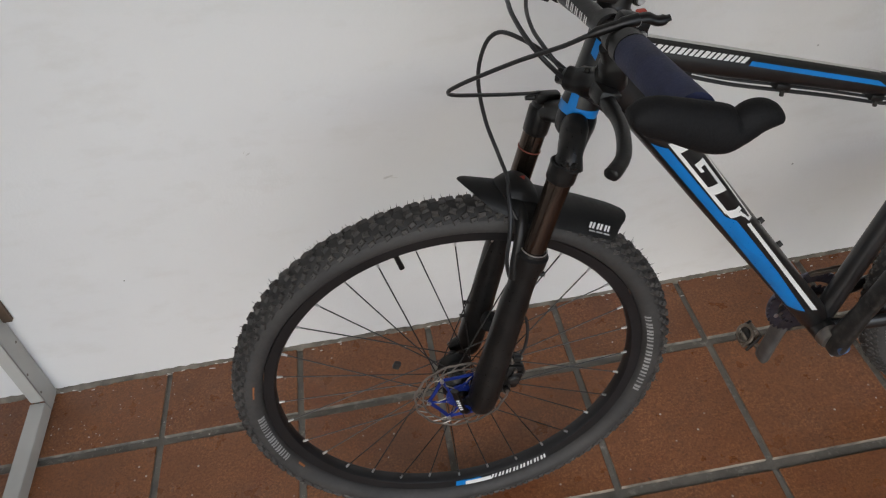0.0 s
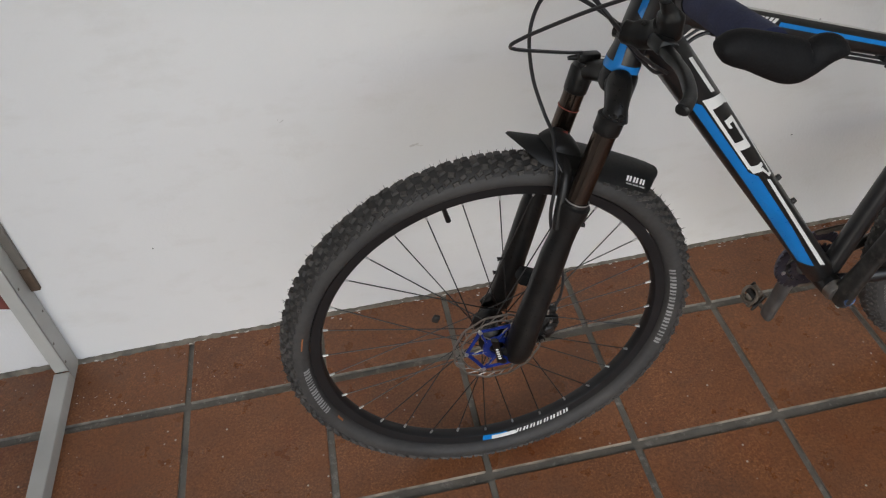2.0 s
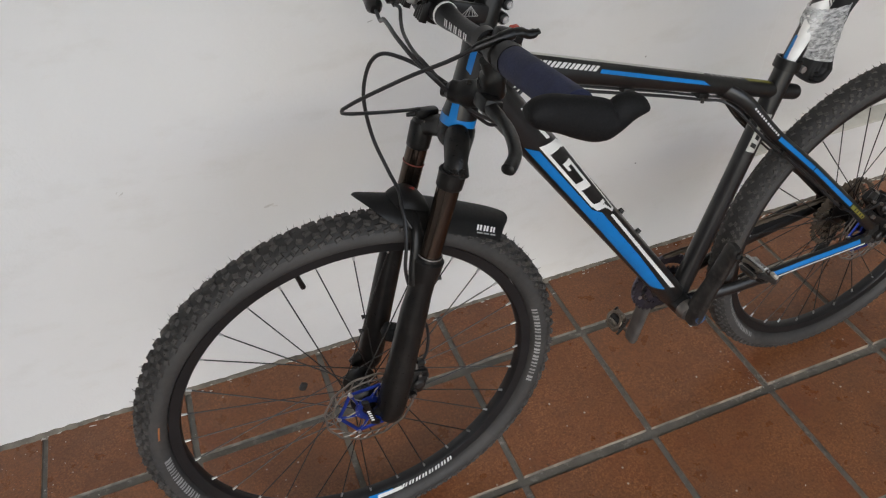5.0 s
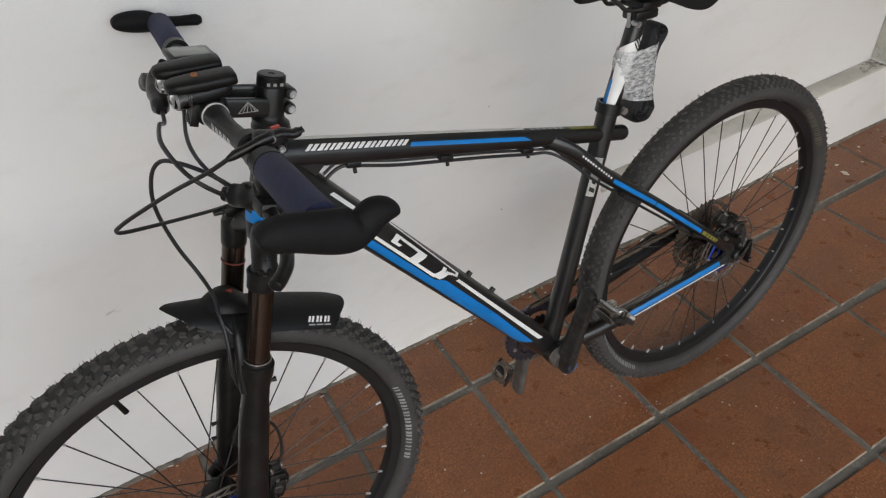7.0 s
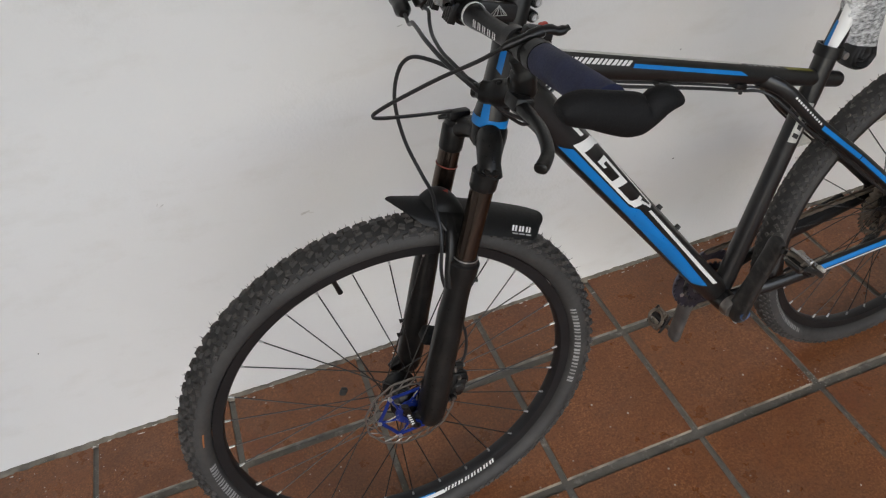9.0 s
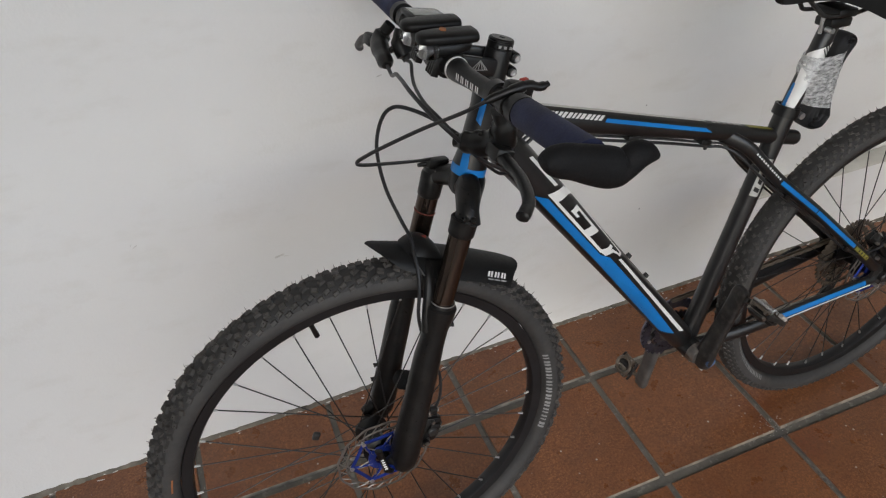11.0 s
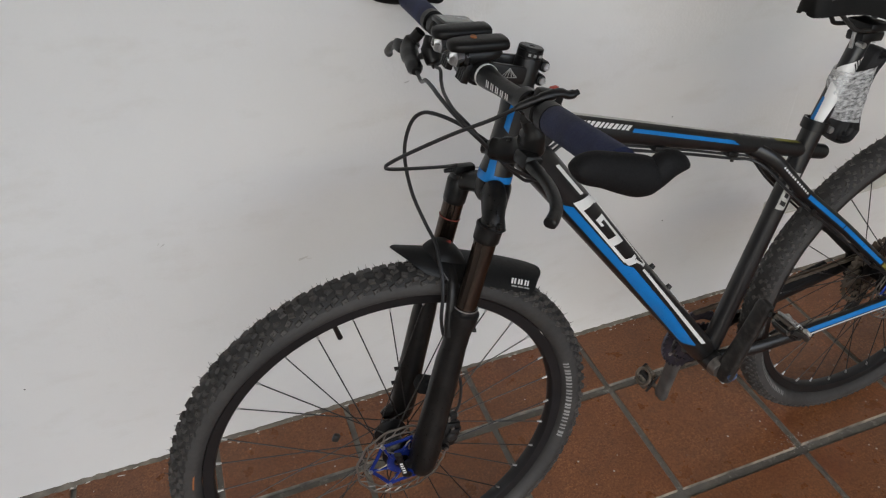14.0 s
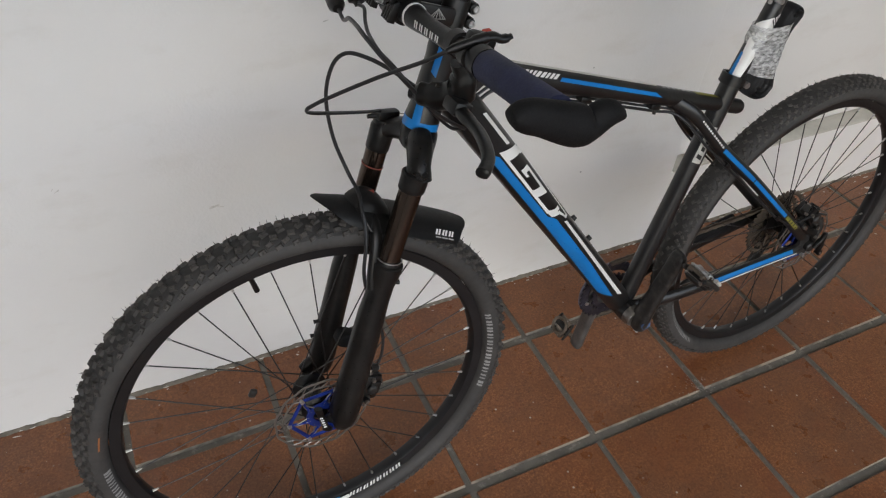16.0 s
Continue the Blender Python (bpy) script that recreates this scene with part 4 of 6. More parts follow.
caliper("front_caliper", Matrix.Translation(L(0.088, 0.050, 0.418)) @ pose(0, 0, 0, 0, 18, 0) @ Matrix.Scale(0.92, 4))
caliper("rear_caliper", Matrix.Translation((BASE - 0.018, -0.055, AXLE + 0.078)) @ pose(0, 0, 0, 0, -40, 0))
part("caliper_adapter", tube(catmull([(BASE - 0.050, -0.068, AXLE + 0.070), (BASE - 0.026, -0.071, AXLE + 0.050), (BASE - 0.002, -0.072, AXLE + 0.036), (BASE + 0.010, -0.072, AXLE + 0.010)], 4), [(0.005, 0.0085)] * 13, 12, power=2.8), PLASTIC, bike, "black caliper adapter")
part("adapter_rib", tube([(BASE + 0.008, -0.070, AXLE + 0.070), (BASE + 0.018, -0.073, AXLE + 0.044), (BASE + 0.008, -0.074, AXLE + 0.014)], [(0.004, 0.006)] * 3, 10), DUSTY, bike)
for x, z in ((-0.044, 0.064), (0.004, 0.026)):
    part("adapter_bolt", tube([(BASE + x, -0.080, AXLE + z), (BASE + x, -0.074, AXLE + z)], [0.0036, 0.0046], 8), STEEL, bike)
part("axle_nut", lathe(bmesh.new(), [(0.0, -0.082), (0.009, -0.082), (0.012, -0.079), (0.012, -0.070), (0.0, -0.070)], 18, False, (BASE, 0, AXLE)), DUSTY, bike)
rl = part("release_lever", tube(catmull([(BASE + 0.002, -0.084, AXLE + 0.002), (BASE + 0.014, -0.087, AXLE + 0.022), (BASE + 0.023, -0.086, AXLE + 0.034), (BASE + 0.029, -0.083, AXLE + 0.010), (BASE + 0.032, -0.080, AXLE - 0.024)], 5), [(0.0055, 0.0045)] * 5 + [(0.0048, 0.0036)] * 11 + [(0.0060, 0.0046)] * 5, 12, power=2.5), PLASTIC, bike, "black quick-release lever hanging beside the rotor")
part("lever_tip", tube([(BASE + 0.032, -0.087, AXLE - 0.022), (BASE + 0.032, -0.076, AXLE - 0.022)], [0.0072, 0.0072], 14), PLASTIC, rl)
part("lever_stud", tube([(BASE + 0.032, -0.0885, AXLE - 0.022), (BASE + 0.032, -0.0865, AXLE - 0.022)], 0.0026, 10), SILVER, rl)
part("axle_bolt", tube([(BASE + 0.006, -0.080, AXLE - 0.018), (BASE + 0.006, -0.072, AXLE - 0.018)], [0.0040, 0.0048], 8), SILVER, bike)
part("axle_bolt", tube([(BASE - 0.014, -0.080, AXLE - 0.019), (BASE - 0.014, -0.072, AXLE - 0.019)], [0.0036, 0.0044], 8), SILVER, bike)
qr = part("quick_release", tube(catmull([(0.0, -0.074, AXLE), (-0.006, -0.082, AXLE + 0.014), (-0.013, -0.084, AXLE + 0.052), (-0.0155, -0.083, AXLE + 0.066)], 5), [(0.0075, 0.005)] * 5 + [(0.0058, 0.0036)] * 8 + [(0.0066, 0.0040)] * 3, 12, power=2.6), PLASTIC, bike, "black quick-release lever")
for i in range(5):
    part("lettering_bar", box((-0.0085 - 0.0011 * i, -0.0884, AXLE + 0.024 + 0.0058 * i), (0.0052, 0.001, 0.0026), Euler((0, 0.15, 0))), WHITE, qr)
part("front_axle_end", lathe(bmesh.new(), [(0.0, -0.078), (0.006, -0.078), (0.0085, -0.074), (0.0085, -0.066), (0.0, -0.066)], 16, False, (0.001, 0, AXLE)), HUB, bike, "blue axle end")

# ---- mudguard: a bent sheet strapped over the fork arch
gb = bmesh.new()
G0, G1 = Vector((0.032, 0, 0.768)), Vector((0.274, 0, 0.655))
GN = Vector((0.423, 0, 0.906))


def on_guard(s, a, lift=0.0):
    """A place on the guard: s from its tip back, a from -1 (wall side) to 1 (open side)."""
    c = G0.lerp(G1, s) + GN * (0.006 * math.sin(math.pi * s))
    spread = (0.74 + 0.26 * min(1, s * 3)) * (1 if s < 0.93 else 1 - 0.35 * ((s - 0.93) / 0.07) ** 2)
    ang = radians(62) * a
    back = 0.050 * abs(a) ** 1.4 * max(0.0, 1 - s * 2.2) - 0.02 * abs(a) ** 2 * max(0.0, s - 0.86) / 0.14
    return c + Vector((back, -(0.054 * spread + lift) * math.sin(ang), 0)) + GN * ((0.046 * spread + lift) * math.cos(ang) - 0.046 * spread) + Vector((0, 0, -0.45 * back))


NS, NA = 24, 18
rows = [[gb.verts.new(on_guard(i / NS, j / NA * 2 - 1)) for j in range(NA + 1)] for i in range(NS + 1)]
for i in range(NS):
    for j in range(NA):
        gb.faces.new((rows[i][j], rows[i + 1][j], rows[i + 1][j + 1], rows[i][j + 1]))
bmesh.ops.solidify(gb, geom=gb.faces[:], thickness=0.0022)
GUARD = simple("greyish_black_sheet_plastic", (0.0165, 0.0165, 0.0165), 0.44, 0, 0.2, 25, 0.0002)
guard = part("mudguard", gb, GUARD, bike, "short matt black front mudguard")


# maker's name on the guard, as plain slanted blocks over a broken rule
for i, (s0, s1) in enumerate(((0.735, 0.768), (0.782, 0.815), (0.829, 0.862))):
    b = bmesh.new()
    for q0, q1 in ((s0, s0 + 0.013), (s1 - 0.013, s1)):
        b.faces.new([b.verts.new(on_guard(*p, 0.0016)) for p in ((q0 - 0.006, 0.80), (q1 - 0.006, 0.80), (q1 + 0.006, 0.64), (q0 + 0.006, 0.64))])
    part("lettering_bar", b, WHITE, guard)
for i in range(3):
    b = bmesh.new()
    s0 = 0.733 + 0.046 * i
    b.faces.new([b.verts.new(on_guard(*p, 0.0016)) for p in ((s0, 0.885), (s0 + 0.038, 0.885), (s0 + 0.038, 0.85), (s0, 0.85))])
    part("lettering_bar", b, GREYDEC, guard)
b = bmesh.new()
b.faces.new([b.verts.new(on_guard(*p, 0.0180)) for p in ((0.315, 0.0), (0.352, -0.06), (0.336, 0.08))])
part("red_mark", b, RED, guard)
# raised pad on the guard where it is strapped to the fork
tb = bmesh.new()
grid = [[tb.verts.new(on_guard(0.20 + 0.24 * i / 10, -0.80 + 1.25 * j / 12, 0.002 + 0.014 * max(0.0, 1 - (i / 5 - 1) ** 2) * max(0.0, 1 - (j / 6 - 1) ** 2) ** 0.5)) for j in range(13)] for i in range(11)]
for i in range(10):
    for j in range(12):
        tb.faces.new((grid[i][j], grid[i + 1][j], grid[i + 1][j + 1], grid[i][j + 1]))
bmesh.ops.solidify(tb, geom=tb.faces[:], thickness=0.002)
part("strap_pad", tb, GUARD, guard)
for s in (0.215, 0.43):
    tie = [on_guard(s, a / 8, 0.002) for a in range(-8, 9)]
    part("cable_tie", tube(tie, [(0.0022, 0.001)] * len(tie), 6), PLASTIC, guard)

# ---- cockpit: headset, stem, bar
part("headset_cup", lathe(bmesh.new(), [(0.0, -0.004), (0.0235, -0.004), (0.0245, 0.002), (0.0225, 0.010), (0.0175, 0.014), (0.0, 0.014)], 28, False, (0, 0, 0), 2), PLASTIC, bike).matrix_basis = Matrix.Translation(HEAD1) @ pose(0, 0, 0, 0, 17.6, 0)
STE = Matrix.Translation((0.2390, 0, 0.9728)) @ pose(0, 0, 0, 0, 17.6, 0)
sb = bmesh.new()
lathe(sb, [(0.0, -0.012), (0.0205, -0.012), (0.0215, -0.004), (0.0185, 0.0), (0.0180, 0.003), (0.0180, 0.036), (0.0172, 0.038), (0.0, 0.038)], 32, False, (0, 0, 0), 2)
for z in (0.011, 0.030):
    lathe(sb, [(0.0, -0.0112), (0.0068, -0.0112), (0.0078, -0.009), (0.0078, 0.009), (0.0068, 0.0112), (0.0, 0.0112)], 18, False, (0.0225, 0, z))
stem = part("stem", sb, PLASTIC, bike, "black alloy stem")
stem.matrix_basis = STE
for w, z0, z1 in ((1, 0.0150, 0.0165), (-1, 0.0235, 0.0215)):
    ar = catmull([(-0.006, -0.0125 * w, z0), (-0.030, -0.0150 * w, 0.45 * z0 + 0.55 * z1), (-0.066, -0.0165 * w, z1)], 5)
    part("stem_arm", tube(ar, [(0.0042, 0.0118)] * len(ar), 20, power=4.0), BLACK, stem, "flat black stem arm")
for z in (0.011, 0.030):
    part("stem_bolt", lathe(bmesh.new(), [(0.0, -0.0008), (0.0026, -0.0008), (0.0028, -0.003), (0.0046, -0.003), (0.0050, 0.0), (0.0, 0.0)], 16, False, (0.0235, -0.0115, z)), SILVER, stem)
part("stem_spacer", lathe(bmesh.new(), [(0.0145, 0.0385), (0.0174, 0.0385), (0.0174, 0.0475), (0.0145, 0.0475)], 28, True, (0, 0, 0), 2), PLASTIC, stem)
part("top_cap", lathe(bmesh.new(), [(0.0, 0.048), (0.0172, 0.048), (0.0172, 0.0508), (0.0156, 0.0525), (0.0045, 0.0525), (0.004, 0.0505), (0.0, 0.0505)], 28, False, (0, 0, 0), 2), PLASTIC, stem, "black headset top cap with a ring bolt")
# badge on the near arm: a fan of lines in a triangle
tri = bmesh.new()
BM = STE.inverted()
for a, c in (((0.1990, 0.9962), (0.2222, 0.9920)), ((0.2222, 0.9920), (0.2132, 1.0064)), ((0.2132, 1.0064), (0.1990, 0.9962)), ((0.2040, 0.9953), (0.2128, 1.0058)), ((0.2092, 0.9944), (0.2134, 1.0056)), ((0.2150, 0.9934), (0.2142, 1.0044)), ((0.2192, 0.9926), (0.2152, 1.0030))):
    p, q = (BM @ Vector((e[0], 0, e[1])) for e in (a, c))
    p.y = q.y = -0.0202
    rod(tri, p, q, 0.0005, 6)
part("badge", tri, GREYDEC, stem, "small grey triangular badge")
for i in range(3):
    part("lettering_bar", box((-0.009 + 0.0075 * i, -0.0170 + 0.0010 * abs(i - 1), 0.0430), (0.0040 if i < 2 else 0.0065, 0.0010, 0.0036)), GREYDEC, stem)

BAR = [(0.199, -0.352, 1.022), (0.196, -0.26, 1.023), (0.190, -0.16, 1.024), (0.181, -0.07, 1.0215), (0.180, -0.03, 1.0215), (0.180, 0.03, 1.0215), (0.181, 0.07, 1.0215), (0.188, 0.16, 1.024), (0.190, 0.26, 1.030), (0.191, 0.352, 1.035)]
bp = catmull(LL(BAR), 6)
bar = part("handlebar", tube(bp, [0.0112 + 0.0038 * max(0.0, min(1.0, (0.085 - abs(p.y)) / 0.045)) for p in bp], 20), PLASTIC, bike, "black riser handlebar")
ring = L(0.180, 0.044, 1.0215)
part("pale_ring", lathe(bmesh.new(), [(0.0148, -0.002), (0.0156, -0.002), (0.0154, 0.002), (0.0146, 0.002)], 24, True, ring), WHITE, bar, "thin white ring on the bar")
part("clamp_plate", lathe(bmesh.new(), [(0.0160, -0.022), (0.0205, -0.020), (0.0205, 0.020), (0.0160, 0.022)], 24, True, L(0.180, 0, 1.0215)), PLASTIC, stem.parent)
for i in range(5):                     # maker's name on the bar, plain bars
    w0 = 0.074 + 0.0118 * i
    b = bmesh.new()
    c = L(0.1810 + 0.0006 * i, w0, 1.0217 + 0.0002 * i)
    r = 0.0132 - 0.00045 * i
    for a0, a1, d0, d1 in ((-10, 28, -0.0040, -0.0014), (-10, 28, 0.0006, 0.0036)):
        q = []
        for a, d in ((a0, d0), (a1, d0), (a1, d1), (a0, d1)):
            q.append(b.verts.new(c + Vector((-r * math.cos(radians(a)), -d, r * math.sin(radians(a))))))
        b.faces.new(q)
    part("lettering_bar", b, WHITE, bar)


def grip_set(sgn):
    yy0, yy1 = 0.205 * sgn, 0.335 * sgn
    z0, z1 = (1.026, 1.034) if sgn > 0 else (1.0235, 1.0225)
    ua, ub = (0.190, 0.191) if sgn > 0 else (0.193, 0.199)
    g = part("foam_grip", tube([L(ua, yy0, z0), L(ua, yy0 + 0.004 * sgn, z0), L((ua + ub) / 2, 0.27 * sgn, (z0 + z1) / 2), L(ub, yy1, z1)], [0.0155, 0.0172, 0.0172, 0.0178], 24), NAVY, bike, "navy blue foam handlebar grip")
    part("grip_collar", lathe(bmesh.new(), [(0.0112, -0.007), (0.0172, -0.007), (0.0172, 0.007), (0.0112, 0.007)], 24, True, L(ua, 0.198 * sgn, z0 - 0.0005)), PLASTIC, g)
    # bar-end paddle: broad lobe forwards, slim upturned horn backwards; (place back, height, half height)
    near = [(0.1125, 1.044, 0.005), (0.115, 1.044, 0.0085), (0.121, 1.0435, 0.0132), (0.131, 1.0414, 0.0160), (0.146, 1.0362, 0.0170), (0.165, 1.028, 0.0192), (0.181, 1.0213, 0.0203), (0.191, 1.0180, 0.0192), (0.199, 1.0185, 0.0158), (0.205, 1.0215, 0.0150), (0.210, 1.0245, 0.0150), (0.216, 1.0255, 0.0140), (0.223, 1.0247, 0.0112), (0.2295, 1.0225, 0.0072), (0.2335, 1.0205, 0.003)]
    far = [(0.136, 1.0275, 0.004), (0.140, 1.0275, 0.009), (0.150, 1.0270, 0.0135), (0.166, 1.0240, 0.0160), (0.184, 1.0195, 0.0160), (0.200, 1.0140, 0.0125), (0.214, 1.0105, 0.0088), (0.230, 1.0075, 0.0075), (0.246, 1.0045, 0.0080), (0.257, 1.0025, 0.0085), (0.2630, 1.0015, 0.006), (0.2650, 1.001, 0.003)]
    P = near if sgn > 0 else far
    pts = catmull([Vector((u, -0.349 * sgn, h - 0.002)) for u, h, r in P], 4)
    rr = [p[0].z for p in zip(catmull([Vector((0, 0, r)) for u, h, r in P], 4))]
    b = tube(pts, [(0.45 * r + 0.0065 if r > 0.005 else r, r) for r in rr], 20)
    part("bar_end", b, FOAM, bike, "black rubber bar end with an upturned horn")


grip_set(1)
grip_set(-1)


# ---- brake levers and shifters
def lever(sgn):
    w = 0.142 if sgn > 0 else -0.165
    part("brake_clamp", lathe(bmesh.new(), [(0.0115, -0.008), (0.0150, -0.007), (0.0150, 0.007), (0.0115, 0.008)], 22, True, L(0.189, w, 1.024)), PLASTIC, bike)
    if sgn > 0:
        bz = [Vector(p) for p in ((0.178, -0.142, 0.994), (0.182, -0.143, 0.976), (0.183, -0.139, 0.958), (0.176, -0.125, 0.945), (0.160, -0.104, 0.940), (0.144, -0.086, 0.9405))]
        pivot = Vector((0.172, -0.152, 0.946))
        bl = [Vector(p) for p in ((0.170, -0.150, 0.948), (0.169, -0.172, 0.9455), (0.1675, -0.205, 0.9440), (0.160, -0.235, 0.9445), (0.1490, -0.262, 0.9445), (0.1345, -0.280, 0.9450), (0.1275, -0.286, 0.9455))]
    else:
        bz = [Vector(p) for p in ((0.170, 0.200, 1.000), (0.159, 0.206, 0.986), (0.149, 0.198, 0.977), (0.142, 0.168, 0.971), (0.136, 0.131, 0.966))]
        pivot = Vector((0.147, 0.222, 0.974))
        bl = [Vector(p) for p in ((0.148, 0.215, 0.971), (0.144, 0.237, 0.973), (0.142, 0.256, 0.968), (0.141, 0.274, 0.957), (0.142, 0.290, 0.946), (0.147, 0.297, 0.940))]
    bz, bl = catmull(bz, 4), catmull(bl, 5)
    part("master_cylinder", tube(bz, [(0.0085, 0.009)] * 4 + [(0.0125, 0.0135)] * 8 + [(0.0105, 0.0115)] * 4 + [(0.006, 0.007)] if sgn < 0 else [(0.0130, 0.0110)] * 4 + [(0.0150, 0.0150)] * 4 + [(0.0165, 0.0180)] * 4 + [(0.0155, 0.0175)] * 4 + [(0.0130, 0.0140)] * 3 + [(0.0085, 0.0085)] * 2, 18, power=2.6), PLASTIC, bike, "black hydraulic brake master cylinder")
    part("lever_pivot", box(pivot, (0.026, 0.030, 0.018), Euler((0, 0.4, 0.0)), 0.005), PLASTIC, bike)
    part("brake_lever", tube(bl, [(0.0065, 0.0068)] * 6 + [(0.0056, 0.0060)] * 14 + [(0.0062, 0.0068)] * 5 + [(0.005, 0.006)] if sgn < 0 else [(0.0084, 0.0062)] * 8 + [(0.0072, 0.0056)] * 16 + [(0.0074, 0.0060)] * 6 + [(0.005, 0.004)], 14, power=2.5), PLASTIC, bike, "black curved brake lever blade")


lever(1)
lever(-1)
for u, w in ((0.163, 0.118), (0.175, 0.126)):
    part("reservoir_screw", tube([(u, -w, 0.957), (u, -w - 0.003, 0.9605)], [0.0028, 0.0024], 8), DUSTY, bike)
# near side: remote lockout lever with red button; far side: gear shifter pod
part("remote_clamp", lathe(bmesh.new(), [(0.0115, -0.007), (0.0145, -0.006), (0.0145, 0.006), (0.0115, 0.007)], 22, True, L(0.189, 0.172, 1.0235)), PLASTIC, bike)
rm = part("lockout_remote", box(Vector((0.190, -0.163, 1.024)), (0.034, 0.018, 0.020), Euler((0, 0.35, 0)), 0.006), PLASTIC, bike, "black fork lockout remote")
tz = catmull([Vector(p) for p in ((0.192, -0.164, 1.026), (0.203, -0.166, 1.028), (0.214, -0.168, 1.024), (0.225, -0.169, 1.026))], 4)
part("thumb_lever", tube(tz, [(0.007, 0.0055)] * 6 + [(0.006, 0.005)] * 5 + [(0.0045, 0.003)] * 2, 12), PLASTIC, rm)
part("red_button", box(Vector((0.201, -0.157, 1.030)), (0.010, 0.008, 0.006), None, 0.002), RED, rm, "small red release button")
for u, h in ((0.190, 1.029), (0.197, 1.015)):
    part("remote_bolt", lathe(bmesh.new(), [(0.0, -0.001), (0.0020, -0.001), (0.0022, -0.003), (0.0036, -0.003), (0.0040, 0.001), (0.0, 0.001)], 14, False, (u, -0.1735, h)), SILVER, rm)
part("remote_ear", box(Vector((0.197, -0.164, 1.014)), (0.016, 0.014, 0.016), None, 0.004), PLASTIC, rm)
part("cable_barrel", tube([Vector((0.190, -0.176, 1.033)), Vector((0.174, -0.177, 1.0315)), Vector((0.172, -0.177, 1.0313)), Vector((0.150, -0.178, 1.0285)), Vector((0.143, -0.176, 1.0255))], [0.0062, 0.0062, 0.0048, 0.0048, 0.003], 12), PLASTIC, rm)
sh = part("gear_shifter", tube(catmull([Vector(p) for p in ((0.176, 0.165, 1.000), (0.170, 0.160, 0.986), (0.172, 0.152, 0.972), (0.176, 0.147, 0.962))], 4), [(0.011, 0.014)] * 4 + [(0.014, 0.016)] * 6 + [(0.009, 0.010)] * 3, 14), PLASTIC, bike, "black gear shifter pod")
part("shift_paddle", tube(catmull([Vector(p) for p in ((0.168, 0.160, 0.982), (0.156, 0.166, 0.974), (0.150, 0.172, 0.968))], 4), [(0.0065, 0.005)] * 5 + [(0.005, 0.0035)] * 4, 12), DUSTY, sh)

# ---- two front lamps side by side on the bar
def lamp(w, u0, h0, button):
    """A boat-shaped shell over a narrower lower body with a clear nose, strapped to the bar."""
    m = Matrix.Translation((u0, -w, h0)) @ pose(0, 0, 0, 0, 5, -3)
    b = bmesh.new()
    shell = [(-0.0385, 0.0006, 0.001), (-0.0375, 0.0065, 0.0045), (-0.0345, 0.0118, 0.0066), (-0.027, 0.0160, 0.0078), (-0.012, 0.0184, 0.0084), (0.010, 0.0188, 0.0086), (0.030, 0.0184, 0.0086), (0.0370, 0.0178, 0.0082), (0.0388, 0.0166, 0.0070), (0.0392, 0.0140, 0.005)]
    sweep(b, [(x, 0, 0) for x, r, h in shell], [(r, h) for x, r, h in shell], 28, power=2.7)
    body = part("front_lamp", b, LAMPB, bike, "black rechargeable front lamp with clear lens")
    body.matrix_basis = m
    low = [(-0.016, 0, -0.0130), (-0.014, 0, -0.0130), (0.006, 0, -0.0135), (0.026, 0, -0.0105), (0.032, 0, -0.009)]
    part("lower_body", tube(low, [(0.0120, 0.0070), (0.0150, 0.0092), (0.0155, 0.0096), (0.0145, 0.0080), (0.010, 0.005)], 24, power=3.2), PLASTIC, body)
    part("lamp_lens", tube([(-0.0130, 0, -0.0150), (-0.026, 0, -0.0150), (-0.0330, 0, -0.0140), (-0.0360, 0, -0.0125)], [(0.0164, 0.0108), (0.0162, 0.0106), (0.0136, 0.0088), (0.007, 0.004)], 22, power=2.8), LENS, body, "clear plastic lens")
    part("lamp_reflector", lathe(bmesh.new(), [(0.0, 0.0), (0.0032, 0.0), (0.0070, 0.0085), (0.0064, 0.0090), (0.0, 0.0012)], 18, False, (0, 0, 0), 2), SILVER, body, "bright reflector behind the lens").matrix_basis = Matrix.Translation((-0.0165, 0, -0.0145)) @ pose(0, 0, 0, 0, -90, 0) @ Matrix.Diagonal((1.2, 1.2, 1.2, 1))
    if button:
        part("lamp_button", tube([(-0.004, 0, 0.0086), (-0.004, 0, 0.0104)], [(0.0062, 0.0042), (0.0054, 0.0036)], 16, up=(1, 0, 0)), ORANGE, body, "orange power button")
    part("rear_plug", box((0.0375, 0, -0.001), (0.004, 0.018, 0.007), None, 0.0014), FOAM, body)
    part("bar_clamp", tube(catmull([(0.004, 0, -0.014), (0.004, 0, -0.026), (0.003, 0, -0.042)], 3), [(0.013, 0.012)] * 7, 14), PLASTIC, body)
    for k in range(4):
        part("clamp_rib", box((-0.014, -0.010 + 0.0065 * k, -0.034), (0.010, 0.0034, 0.026), Euler((0, 0.35, 0)), 0.001), PLASTIC, body)
    return body


